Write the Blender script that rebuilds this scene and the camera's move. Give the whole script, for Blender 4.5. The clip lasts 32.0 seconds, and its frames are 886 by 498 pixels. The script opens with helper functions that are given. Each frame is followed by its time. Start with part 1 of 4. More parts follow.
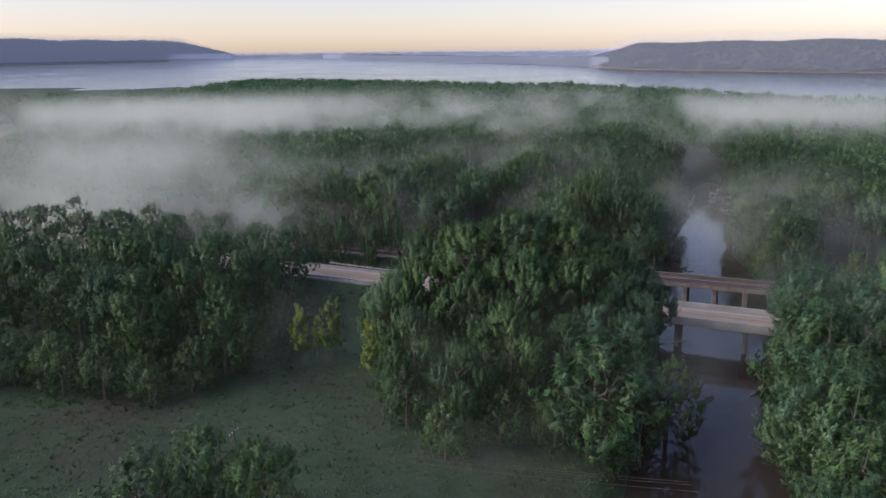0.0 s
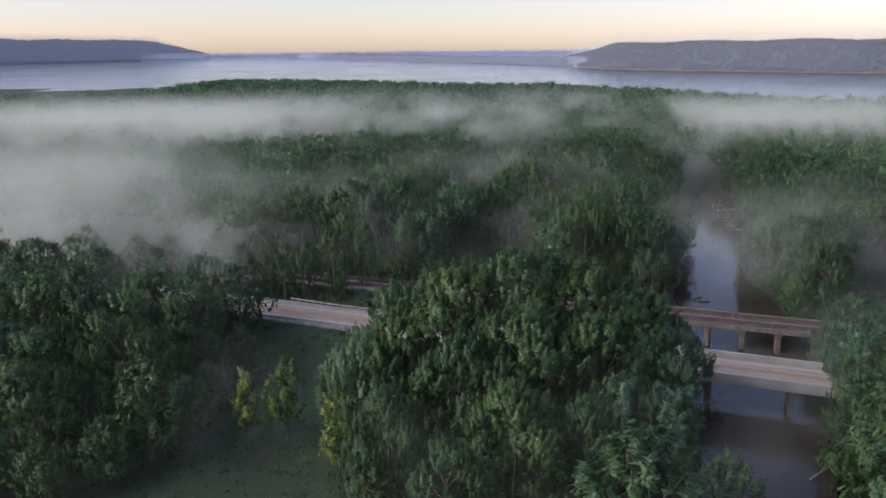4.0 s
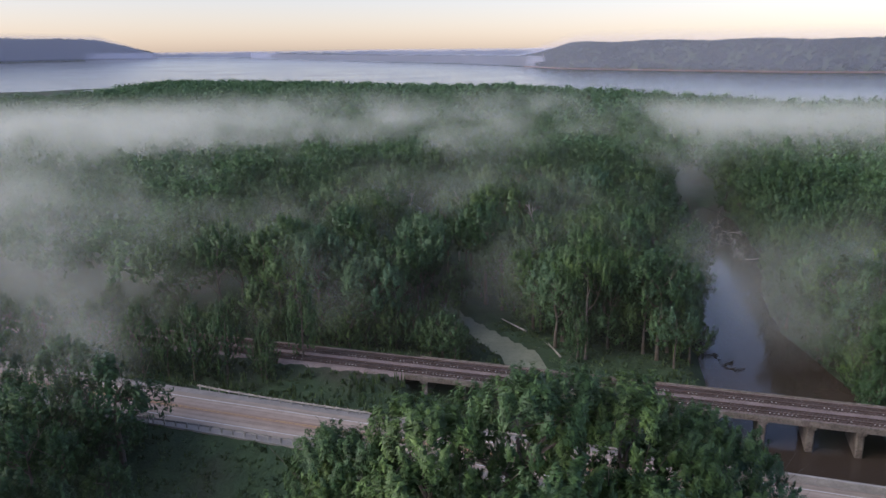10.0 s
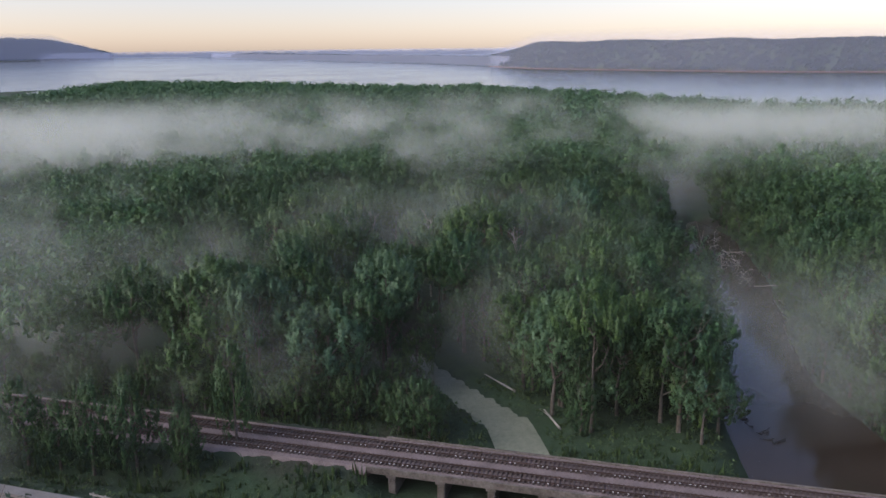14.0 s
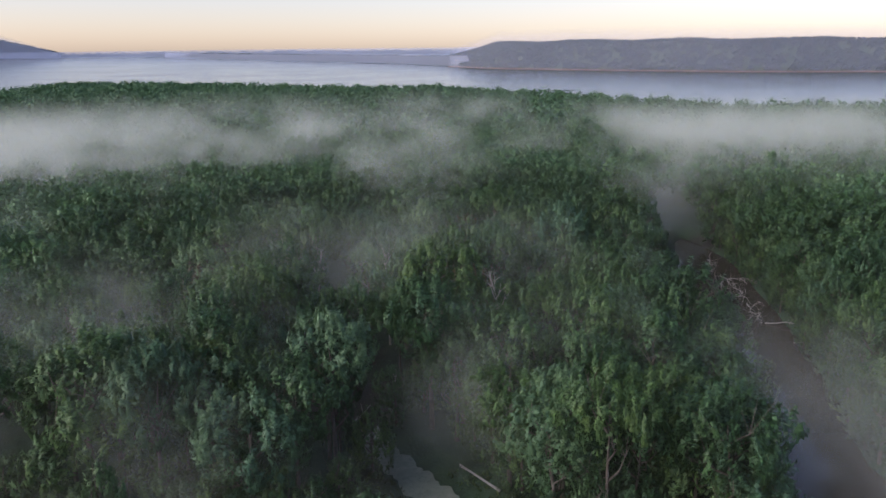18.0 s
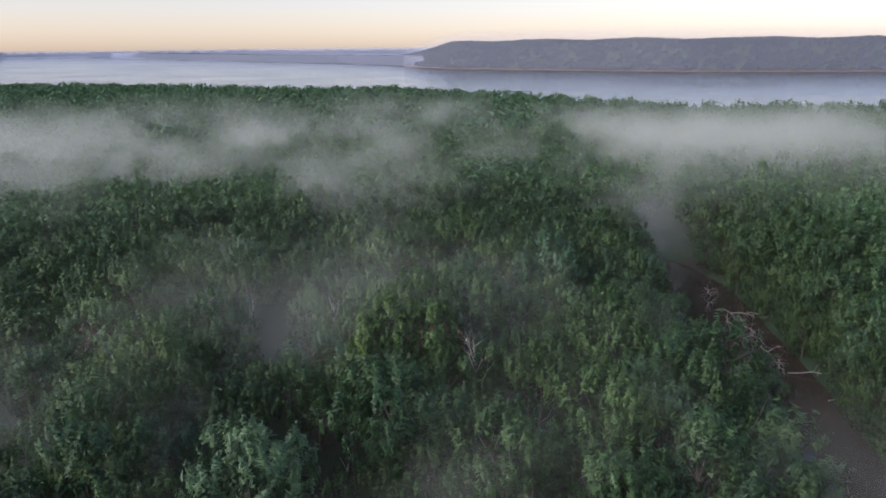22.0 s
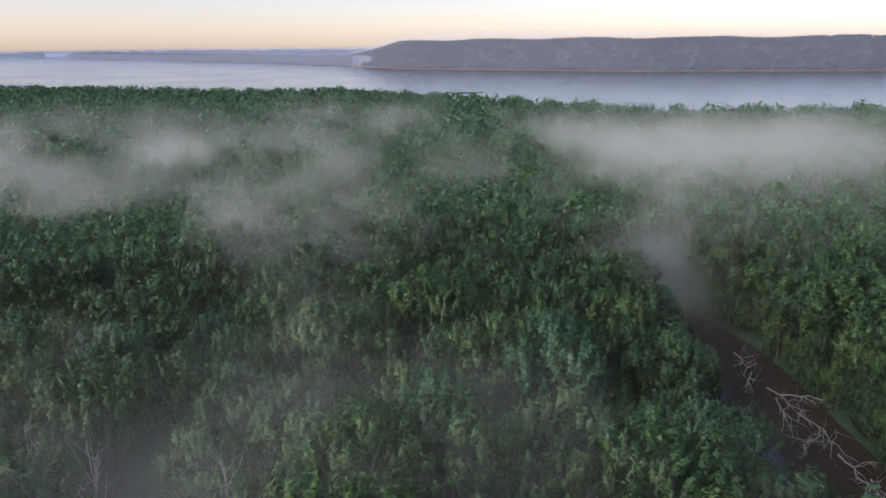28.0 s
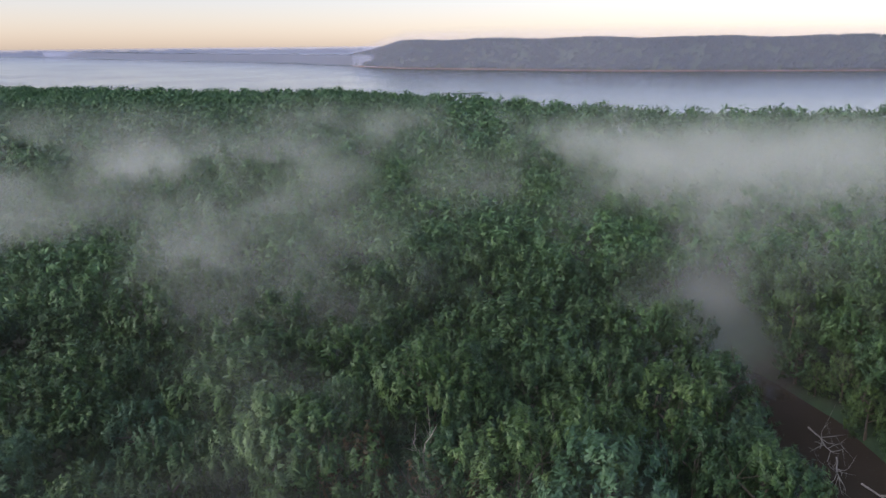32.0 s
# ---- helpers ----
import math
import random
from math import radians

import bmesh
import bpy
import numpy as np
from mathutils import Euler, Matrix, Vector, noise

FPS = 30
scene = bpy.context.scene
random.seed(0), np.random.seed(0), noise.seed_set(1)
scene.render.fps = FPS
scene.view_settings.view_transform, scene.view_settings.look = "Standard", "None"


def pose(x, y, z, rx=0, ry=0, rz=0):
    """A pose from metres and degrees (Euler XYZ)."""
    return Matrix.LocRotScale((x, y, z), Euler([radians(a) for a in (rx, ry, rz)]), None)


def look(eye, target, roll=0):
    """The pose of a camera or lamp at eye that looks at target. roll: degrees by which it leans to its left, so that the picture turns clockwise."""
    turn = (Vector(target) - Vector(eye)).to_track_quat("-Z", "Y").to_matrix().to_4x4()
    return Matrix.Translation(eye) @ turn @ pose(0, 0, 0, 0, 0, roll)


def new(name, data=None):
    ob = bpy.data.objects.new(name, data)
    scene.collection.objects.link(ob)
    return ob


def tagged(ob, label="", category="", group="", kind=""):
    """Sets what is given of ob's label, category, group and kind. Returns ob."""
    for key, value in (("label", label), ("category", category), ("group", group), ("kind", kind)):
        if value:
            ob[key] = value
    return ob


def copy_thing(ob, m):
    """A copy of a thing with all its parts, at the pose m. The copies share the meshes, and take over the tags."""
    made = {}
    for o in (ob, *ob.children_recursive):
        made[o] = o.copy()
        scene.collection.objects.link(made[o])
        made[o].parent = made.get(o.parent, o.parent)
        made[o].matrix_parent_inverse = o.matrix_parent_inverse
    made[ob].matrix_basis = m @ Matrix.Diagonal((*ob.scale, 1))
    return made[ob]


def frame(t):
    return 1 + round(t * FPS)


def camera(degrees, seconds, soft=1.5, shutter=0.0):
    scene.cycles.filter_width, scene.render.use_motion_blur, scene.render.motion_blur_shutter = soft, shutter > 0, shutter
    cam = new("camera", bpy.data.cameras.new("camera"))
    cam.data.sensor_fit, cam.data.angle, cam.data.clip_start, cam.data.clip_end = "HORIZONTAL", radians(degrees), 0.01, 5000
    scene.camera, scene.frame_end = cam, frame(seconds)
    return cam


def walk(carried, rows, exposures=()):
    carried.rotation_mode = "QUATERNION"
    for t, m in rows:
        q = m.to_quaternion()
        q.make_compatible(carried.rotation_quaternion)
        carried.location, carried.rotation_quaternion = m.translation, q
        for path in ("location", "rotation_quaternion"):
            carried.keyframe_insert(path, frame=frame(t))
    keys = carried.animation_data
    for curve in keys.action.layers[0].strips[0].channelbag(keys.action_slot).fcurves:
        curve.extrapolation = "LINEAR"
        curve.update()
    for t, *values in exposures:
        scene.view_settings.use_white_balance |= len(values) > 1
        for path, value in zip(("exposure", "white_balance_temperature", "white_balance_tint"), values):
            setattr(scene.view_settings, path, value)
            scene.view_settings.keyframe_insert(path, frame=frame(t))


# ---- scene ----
cam = camera(58.5, 32.0, soft=1.5)
EYE, LEAN = 58.2, 0.45
# seconds, x, y, pitch, yaw: a level flight over road, railway and woods
ROWS = [
    (0.0, 0.00, 0.00, -13.84, 0.00),
    (1.0, -0.14, 7.34, -13.85, -0.37),
    (2.0, -0.25, 14.73, -13.86, -0.75),
    (3.0, -0.30, 22.26, -13.87, -1.16),
    (4.0, -0.31, 29.85, -13.87, -1.59),
    (5.0, -0.29, 37.43, -13.88, -2.05),
    (6.0, -0.23, 45.02, -13.89, -2.54),
    (7.0, -0.16, 52.60, -13.90, -3.05),
    (8.0, -0.04, 60.16, -13.91, -3.59),
    (9.0, 0.19, 67.67, -13.92, -4.15),
    (10.0, 0.50, 75.17, -13.93, -4.73),
    (11.0, 0.86, 82.68, -13.94, -5.33),
    (12.0, 1.31, 90.25, -13.94, -5.95),
    (13.0, 1.84, 97.94, -13.95, -6.59),
    (14.0, 2.50, 105.73, -13.96, -7.25),
    (15.0, 3.37, 113.68, -13.97, -7.94),
    (16.0, 4.37, 121.66, -13.98, -8.66),
    (17.0, 5.49, 129.61, -13.99, -9.39),
    (18.0, 6.67, 137.50, -14.00, -10.15),
    (19.0, 7.81, 145.27, -14.01, -10.91),
    (20.0, 8.97, 152.99, -14.01, -11.68),
    (21.0, 10.19, 160.76, -14.02, -12.49),
    (22.0, 11.51, 168.50, -14.03, -13.32),
    (23.0, 13.03, 176.18, -14.04, -14.15),
    (24.0, 14.72, 183.84, -14.05, -14.95),
    (25.0, 16.67, 191.50, -14.06, -15.66),
    (26.0, 18.62, 199.27, -14.07, -16.26),
    (27.0, 20.22, 207.37, -14.08, -16.69),
    (28.0, 21.85, 215.50, -14.08, -16.98),
    (29.0, 23.81, 223.42, -14.09, -17.13),
    (30.0, 26.00, 231.15, -14.10, -17.15),
    (31.0, 28.48, 238.63, -14.11, -17.04),
    (32.0, 31.08, 246.00, -14.12, -16.86),
]
walk(cam, [(t, pose(x, y, EYE, 90 + pitch, LEAN, yaw)) for t, x, y, pitch, yaw in ROWS])

# ---- sky, sun, exposure ----
SUN_UP, SUN_TURN = 30.0, 255.0
world = bpy.data.worlds.new("dawn_sky")
scene.world = world
world.use_nodes = True
wn, wl = world.node_tree.nodes, world.node_tree.links
sky = wn.new("ShaderNodeTexSky")
sky.sky_type, sky.sun_disc = "NISHITA", False
sky.sun_elevation, sky.sun_rotation = radians(SUN_UP), radians(SUN_TURN)
sky.air_density, sky.dust_density, sky.ozone_density = 1.0, 0.9, 0.8
sky.altitude = 250
tint = wn.new("ShaderNodeMixRGB")
tint.blend_type = "MULTIPLY"
tint.inputs[0].default_value, tint.inputs[2].default_value = 1.0, (1.15, 0.99, 1.13, 1)
wl.new(sky.outputs[0], tint.inputs[1])
wl.new(tint.outputs[0], wn["Background"].inputs[0])
wn["Background"].inputs[1].default_value = 0.104
sun_data = bpy.data.lights.new("sun", "SUN")
sun_data.energy, sun_data.angle, sun_data.color = 1.95, radians(60), (1.0, 0.94, 0.86)
sun = new("sun", sun_data)
sa, se = radians(SUN_TURN), radians(SUN_UP)
sun.matrix_world = look((0, 0, 0), (-math.sin(sa) * math.cos(se), -math.cos(sa) * math.cos(se), -math.sin(se)))
scene.view_settings.exposure = 0.62
scene.cycles.transparent_max_bounces = 48


# ---- materials ----
def material(name):
    m = bpy.data.materials.new(name)
    m.use_nodes = True
    n, l = m.node_tree.nodes, m.node_tree.links
    return m, n, l, n["Principled BSDF"]


def noise_node(n, l, scale, detail=4.0, rough=0.55, space="Object"):
    co, tex = n.new("ShaderNodeTexCoord"), n.new("ShaderNodeTexNoise")
    tex.inputs["Scale"].default_value, tex.inputs["Detail"].default_value = scale, detail
    tex.inputs["Roughness"].default_value = rough
    l.new(co.outputs[space], tex.inputs["Vector"])
    return tex


def ramp(n, l, source, stops):
    r = n.new("ShaderNodeValToRGB")
    while len(r.color_ramp.elements) < len(stops):
        r.color_ramp.elements.new(0.5)
    for e, (p, c) in zip(r.color_ramp.elements, stops):
        e.position, e.color = p, (*c, 1)
    l.new(source, r.inputs[0])
    return r


def mix_rgb(n, l, a, b, fac, kind="MIX"):
    m = n.new("ShaderNodeMixRGB")
    m.blend_type = kind
    for k, v in ((0, fac), (1, a), (2, b)):
        if hasattr(v, "is_linked"):
            l.new(v, m.inputs[k])
        else:
            m.inputs[k].default_value = v if k == 0 else (*v, 1)
    return m.outputs[0]


def bump(n, l, height, bsdf, strength, distance):
    b = n.new("ShaderNodeBump")
    b.inputs["Strength"].default_value, b.inputs["Distance"].default_value = strength, distance
    l.new(height, b.inputs["Height"])
    l.new(b.outputs[0], bsdf.inputs["Normal"])


def surface(name, dark, light, scale, rough=0.85, fine=6.0, relief=0.02, metal=0.0, space="Object"):
    """Two scales of noise between two colours, with fine relief."""
    m, n, l, p = material(name)
    a, b = noise_node(n, l, scale, space=space), noise_node(n, l, scale * fine, space=space)
    f = mix_rgb(n, l, a.outputs[0], b.outputs[0], 0.45)
    r = ramp(n, l, f, [(0.33, dark), (0.67, light)])
    l.new(r.outputs[0], p.inputs["Base Color"])
    p.inputs["Roughness"].default_value, p.inputs["Metallic"].default_value = rough, metal
    bump(n, l, b.outputs[0], p, 0.6, relief)
    return m


def leaf_material(name, dark, light):
    m, n, l, p = material(name)
    info, geo = n.new("ShaderNodeObjectInfo"), n.new("ShaderNodeNewGeometry")
    r = ramp(n, l, geo.outputs["Random Per Island"], [(0.0, dark), (1.0, light)])
    tree = ramp(n, l, info.outputs["Random"], [(0.0, (0.66, 0.8, 0.78)), (0.5, (1.0, 1.0, 0.92)), (1.0, (1.35, 1.22, 0.95))])
    big = noise_node(n, l, 0.09, 2.0)
    stand = ramp(n, l, big.outputs[0], [(0.35, (0.78, 0.88, 0.9)), (0.65, (1.15, 1.1, 0.95))])
    c = mix_rgb(n, l, mix_rgb(n, l, r.outputs[0], tree.outputs[0], 1.0, "MULTIPLY"), stand.outputs[0], 1.0, "MULTIPLY")
    # Random darker and lighter blotches about two metres wide.
    tuft = noise_node(n, l, 0.5, 2.0)
    tuft_tone = ramp(n, l, tuft.outputs[0], [(0.34, (0.74, 0.78, 0.82)), (0.68, (1.22, 1.2, 1.08))])
    c = mix_rgb(n, l, c, tuft_tone.outputs[0], 1.0, "MULTIPLY")
    l.new(c, p.inputs["Base Color"])
    p.inputs["Roughness"].default_value = 0.6
    t, mx = n.new("ShaderNodeBsdfTranslucent"), n.new("ShaderNodeMixShader")
    l.new(c, t.inputs[0])
    mx.inputs[0].default_value = 0.14
    l.new(p.outputs[0], mx.inputs[1])
    l.new(t.outputs[0], mx.inputs[2])
    l.new(mx.outputs[0], n["Material Output"].inputs[0])
    return m


LEAF = leaf_material("maple_leaves", (0.034, 0.074, 0.031), (0.084, 0.158, 0.062))
LEAF_PALE = leaf_material("willow_leaves", (0.074, 0.138, 0.078), (0.115, 0.195, 0.108))
LEAF_YOUNG = leaf_material("young_leaves", (0.1, 0.15, 0.04), (0.26, 0.33, 0.09))
LEAF_BROWN = leaf_material("russet_leaves", (0.07, 0.05, 0.03), (0.15, 0.1, 0.055))
# Leaves of the woods farther off: distance haze is mixed into this bluer colour.
LEAF_HAZED = leaf_material("haze_tinted_leaves", (0.046, 0.11, 0.056), (0.08, 0.168, 0.082))
BARK = surface("bark", (0.07, 0.058, 0.048), (0.17, 0.145, 0.125), 1.2, 0.95, 8.0, 0.05)
DEADWOOD = surface("bleached_wood", (0.2, 0.185, 0.17), (0.4, 0.375, 0.345), 1.0, 0.9, 9.0, 0.03)


def worn_asphalt():
    """Pale warm asphalt with a reddish middle and streaks along the wheel tracks."""
    m, n, l, p = material("worn_asphalt")
    co, sep, mp = n.new("ShaderNodeTexCoord"), n.new("ShaderNodeSeparateXYZ"), n.new("ShaderNodeMapping")
    l.new(co.outputs["Object"], sep.inputs[0])
    l.new(co.outputs["Object"], mp.inputs[0])
    mp.inputs["Scale"].default_value = (0.03, 1.6, 1)
    streak = n.new("ShaderNodeTexNoise")
    streak.inputs["Scale"].default_value, streak.inputs["Detail"].default_value = 1.0, 5.0
    l.new(mp.outputs[0], streak.inputs[0])
    grain = noise_node(n, l, 0.5, 6.0, 0.7)
    a = n.new("ShaderNodeMath")
    a.operation = "ABSOLUTE"
    l.new(sep.outputs["Y"], a.inputs[0])
    wide = n.new("ShaderNodeMapRange")
    wide.inputs[2].default_value = 5.0
    l.new(a.outputs[0], wide.inputs[0])
    lane = ramp(n, l, wide.outputs[0], [(0.0, (0.3, 0.22, 0.185)), (0.12, (0.34, 0.265, 0.23)), (0.2, (0.43, 0.375, 0.34)), (0.36, (0.36, 0.305, 0.275)), (0.5, (0.44, 0.39, 0.355)), (0.64, (0.39, 0.345, 0.315)), (0.8, (0.33, 0.3, 0.275))])
    c = mix_rgb(n, l, lane.outputs[0], ramp(n, l, streak.outputs[0], [(0.3, (0.72, 0.7, 0.68)), (0.7, (1.12, 1.12, 1.12))]).outputs[0], 1.0, "MULTIPLY")
    c = mix_rgb(n, l, c, ramp(n, l, grain.outputs[0], [(0.3, (0.82, 0.82, 0.82)), (0.7, (1.1, 1.1, 1.1))]).outputs[0], 1.0, "MULTIPLY")
    c = mix_rgb(n, l, c, (1.0, 0.94, 0.87), 1.0, "MULTIPLY")
    l.new(c, p.inputs["Base Color"])
    p.inputs["Roughness"].default_value = 0.9
    bump(n, l, grain.outputs[0], p, 0.5, 0.01)
    return m


ASPHALT = worn_asphalt()
SHOULDER = surface("gravel_shoulder", (0.2, 0.19, 0.18), (0.32, 0.3, 0.28), 0.5, 0.95, 12.0, 0.03)
PAINT_WHITE = surface("white_road_paint", (0.5, 0.5, 0.5), (0.72, 0.72, 0.7), 0.6, 0.7, 10.0, 0.004)
PAINT_YELLOW = surface("yellow_road_paint", (0.4, 0.26, 0.13), (0.58, 0.36, 0.14), 0.6, 0.7, 10.0, 0.004)
CONCRETE = surface("concrete", (0.26, 0.25, 0.235), (0.42, 0.4, 0.38), 0.35, 0.9, 10.0, 0.02)
OLD_CONCRETE = surface("stained_concrete", (0.075, 0.062, 0.052), (0.24, 0.21, 0.185), 0.5, 0.95, 7.0, 0.05)


def ballast_material():
    """Grey-pink stones with rust-brown bands along the four rails."""
    m, n, l, p = material("ballast")
    stone, wide = noise_node(n, l, 5.0, 4.0, 0.7), noise_node(n, l, 0.3)
    r = ramp(n, l, mix_rgb(n, l, stone.outputs[0], wide.outputs[0], 0.5), [(0.35, (0.13, 0.1, 0.095)), (0.66, (0.29, 0.235, 0.225))])
    co, sep = n.new("ShaderNodeTexCoord"), n.new("ShaderNodeSeparateXYZ")
    l.new(co.outputs["Object"], sep.inputs[0])
    value = sep.outputs["Y"]
    for offset in (0.0, 2.05, 0.75):
        sub, ab = n.new("ShaderNodeMath"), n.new("ShaderNodeMath")
        sub.operation, ab.operation = "SUBTRACT", "ABSOLUTE"
        sub.inputs[1].default_value = offset
        l.new(value, sub.inputs[0])
        l.new(sub.outputs[0], ab.inputs[0])
        value = ab.outputs[0]
    rust = ramp(n, l, value, [(0.1, (0.42, 0.33, 0.3)), (0.5, (1, 1, 1))])
    l.new(mix_rgb(n, l, r.outputs[0], rust.outputs[0], 1.0, "MULTIPLY"), p.inputs["Base Color"])
    p.inputs["Roughness"].default_value = 0.95
    bump(n, l, stone.outputs[0], p, 0.8, 0.08)
    return m


BALLAST = ballast_material()
TIE = surface("creosoted_wood", (0.06, 0.045, 0.04), (0.16, 0.122, 0.11), 1.0, 0.9, 8.0, 0.02)
RAIL = surface("rusty_steel", (0.05, 0.03, 0.025), (0.11, 0.07, 0.06), 0.8, 0.7, 6.0, 0.005, 0.3)
GALVANISED = surface("galvanised_steel", (0.2, 0.19, 0.185), (0.32, 0.31, 0.3), 0.8, 0.6, 8.0, 0.005, 0.7)
DUCKWEED = surface("duckweed", (0.15, 0.17, 0.12), (0.27, 0.29, 0.22), 0.12, 0.8, 12.0, 0.01)


def ground_material():
    m, n, l, p = material("meadow_and_forest_floor")
    a, b, c = noise_node(n, l, 0.03), noise_node(n, l, 0.35), noise_node(n, l, 2.2)
    grass = ramp(n, l, b.outputs[0], [(0.3, (0.018, 0.042, 0.02)), (0.7, (0.036, 0.07, 0.03))])
    soil = ramp(n, l, c.outputs[0], [(0.3, (0.025, 0.022, 0.018)), (0.7, (0.055, 0.05, 0.038))])
    patch = ramp(n, l, a.outputs[0], [(0.52, (0, 0, 0)), (0.66, (1, 1, 1))])
    l.new(mix_rgb(n, l, grass.outputs[0], soil.outputs[0], patch.outputs[0]), p.inputs["Base Color"])
    p.inputs["Roughness"].default_value = 0.95
    bump(n, l, mix_rgb(n, l, b.outputs[0], c.outputs[0], 0.5), p, 1.0, 0.4)
    return m


def water_material():
    m, n, l, p = material("still_brown_water")
    a, b = noise_node(n, l, 0.02, 3.0), noise_node(n, l, 0.9, 3.0)
    r = ramp(n, l, a.outputs[0], [(0.4, (0.035, 0.028, 0.022)), (0.6, (0.055, 0.042, 0.033))])
    l.new(r.outputs[0], p.inputs["Base Color"])
    p.inputs["IOR"].default_value = 1.33
    rr = ramp(n, l, a.outputs[0], [(0.42, (0.03, 0.03, 0.03)), (0.6, (0.12, 0.12, 0.12))])
    l.new(rr.outputs[0], p.inputs["Roughness"])
    bump(n, l, b.outputs[0], p, 0.15, 0.03)
    return m


def lake_material():
    m, n, l, p = material("rippled_lake_water")
    a, b = noise_node(n, l, 0.004, 4.0), noise_node(n, l, 0.25, 4.0)
    p.inputs["Base Color"].default_value, p.inputs["IOR"].default_value = (0.15, 0.165, 0.17, 1), 1.33
    rr = ramp(n, l, a.outputs[0], [(0.4, (0.15, 0.15, 0.15)), (0.62, (0.19, 0.19, 0.19))])
    l.new(rr.outputs[0], p.inputs["Roughness"])
    bump(n, l, b.outputs[0], p, 0.03, 0.04)
    return m


GROUND, WATER, LAKE = ground_material(), water_material(), lake_material()


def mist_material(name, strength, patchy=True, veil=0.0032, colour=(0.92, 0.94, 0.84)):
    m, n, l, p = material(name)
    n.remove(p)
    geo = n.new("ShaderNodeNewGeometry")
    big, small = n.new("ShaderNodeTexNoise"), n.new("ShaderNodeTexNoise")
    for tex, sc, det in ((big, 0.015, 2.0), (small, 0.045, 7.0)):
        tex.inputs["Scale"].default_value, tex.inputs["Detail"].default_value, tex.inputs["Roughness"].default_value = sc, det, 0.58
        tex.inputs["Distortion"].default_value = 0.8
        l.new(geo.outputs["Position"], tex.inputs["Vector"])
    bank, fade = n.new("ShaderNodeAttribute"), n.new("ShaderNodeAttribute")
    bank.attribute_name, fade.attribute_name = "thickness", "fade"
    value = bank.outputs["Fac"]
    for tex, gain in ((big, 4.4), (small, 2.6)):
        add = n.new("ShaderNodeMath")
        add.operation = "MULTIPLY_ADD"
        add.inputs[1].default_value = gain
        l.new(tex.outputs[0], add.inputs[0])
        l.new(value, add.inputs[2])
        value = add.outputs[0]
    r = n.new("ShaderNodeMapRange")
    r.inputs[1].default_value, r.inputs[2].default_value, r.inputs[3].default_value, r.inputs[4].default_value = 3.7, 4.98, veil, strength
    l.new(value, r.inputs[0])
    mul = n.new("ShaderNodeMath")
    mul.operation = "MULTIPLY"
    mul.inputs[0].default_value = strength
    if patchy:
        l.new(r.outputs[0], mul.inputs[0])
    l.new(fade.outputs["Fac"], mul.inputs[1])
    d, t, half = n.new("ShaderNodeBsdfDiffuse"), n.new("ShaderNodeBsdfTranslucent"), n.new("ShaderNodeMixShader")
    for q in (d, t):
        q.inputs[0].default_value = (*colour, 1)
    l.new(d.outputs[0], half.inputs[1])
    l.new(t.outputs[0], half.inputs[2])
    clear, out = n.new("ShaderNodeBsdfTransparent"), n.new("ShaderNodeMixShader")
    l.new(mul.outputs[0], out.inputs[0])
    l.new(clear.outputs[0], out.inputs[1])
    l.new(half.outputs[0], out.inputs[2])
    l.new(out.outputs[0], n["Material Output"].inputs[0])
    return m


# Even bluish tint for the sheets that paint aerial haze over the ridges.
HAZE = mist_material("ridge_haze_tint", 1.0, False, 0.0, (0.74, 0.79, 1.0))


# ---- the plan ----
# river: x, y and half width along its course
RIVER = np.array([(5, -60, 12), (18, 30, 11), (33, 90, 11), (46, 125, 11), (60, 165, 12), (70, 200, 13), (75.5, 230, 9.5),
                  (88, 256, 9.5), (97.5, 280, 9.5), (103, 300, 10), (111, 322, 9), (117.5, 340, 8), (122, 358, 4), (128, 378, -4)], float)
SLOUGH = np.array([(27, 208, 3.4), (27, 218, 3.2), (21, 232, 2.3), (16, 245, 1.8), (15, 252, 1.2)], float)
SHORE_X = [-5200, -3000, -900, -570, -229, 15, 180, 250, 300, 330, 450, 560, 800, 2000, 5200]
SHORE_Y = [1500, 1700, 1600, 1520, 1400, 1190, 1130, 960, 840, 740, 700, 560, 430, 250, 100]
ROAD_SLOPE, RAIL_SLOPE = -0.43, -0.403
ROAD_TURN, RAIL_TURN = math.atan(ROAD_SLOPE), math.atan(RAIL_SLOPE)
ROAD_Y, RAIL_Y = 176.9, 207.2
DECK_ROAD, DECK_RAIL = 5.9, 5.1


def off_line(x, y, line):
    """How far a place lies outside a winding strip (negative inside)."""
    best = np.full(np.shape(x), 1e9)
    for (ax, ay, aw), (bx, by, bw) in zip(line[:-1], line[1:]):
        dx, dy = bx - ax, by - ay
        u = np.clip(((x - ax) * dx + (y - ay) * dy) / (dx * dx + dy * dy), 0, 1)
        best = np.minimum(best, np.hypot(x - ax - u * dx, y - ay - u * dy) - (aw + u * (bw - aw)))
    return best


def road_off(x, y):
    return (y - ROAD_Y - ROAD_SLOPE * x) * math.cos(ROAD_TURN)


def rail_off(x, y):
    return (y - RAIL_Y - RAIL_SLOPE * x) * math.cos(RAIL_TURN)


def smooth(e0, e1, v):
    u = np.clip((v - e0) / (e1 - e0), 0, 1)
    return u * u * (3 - 2 * u)


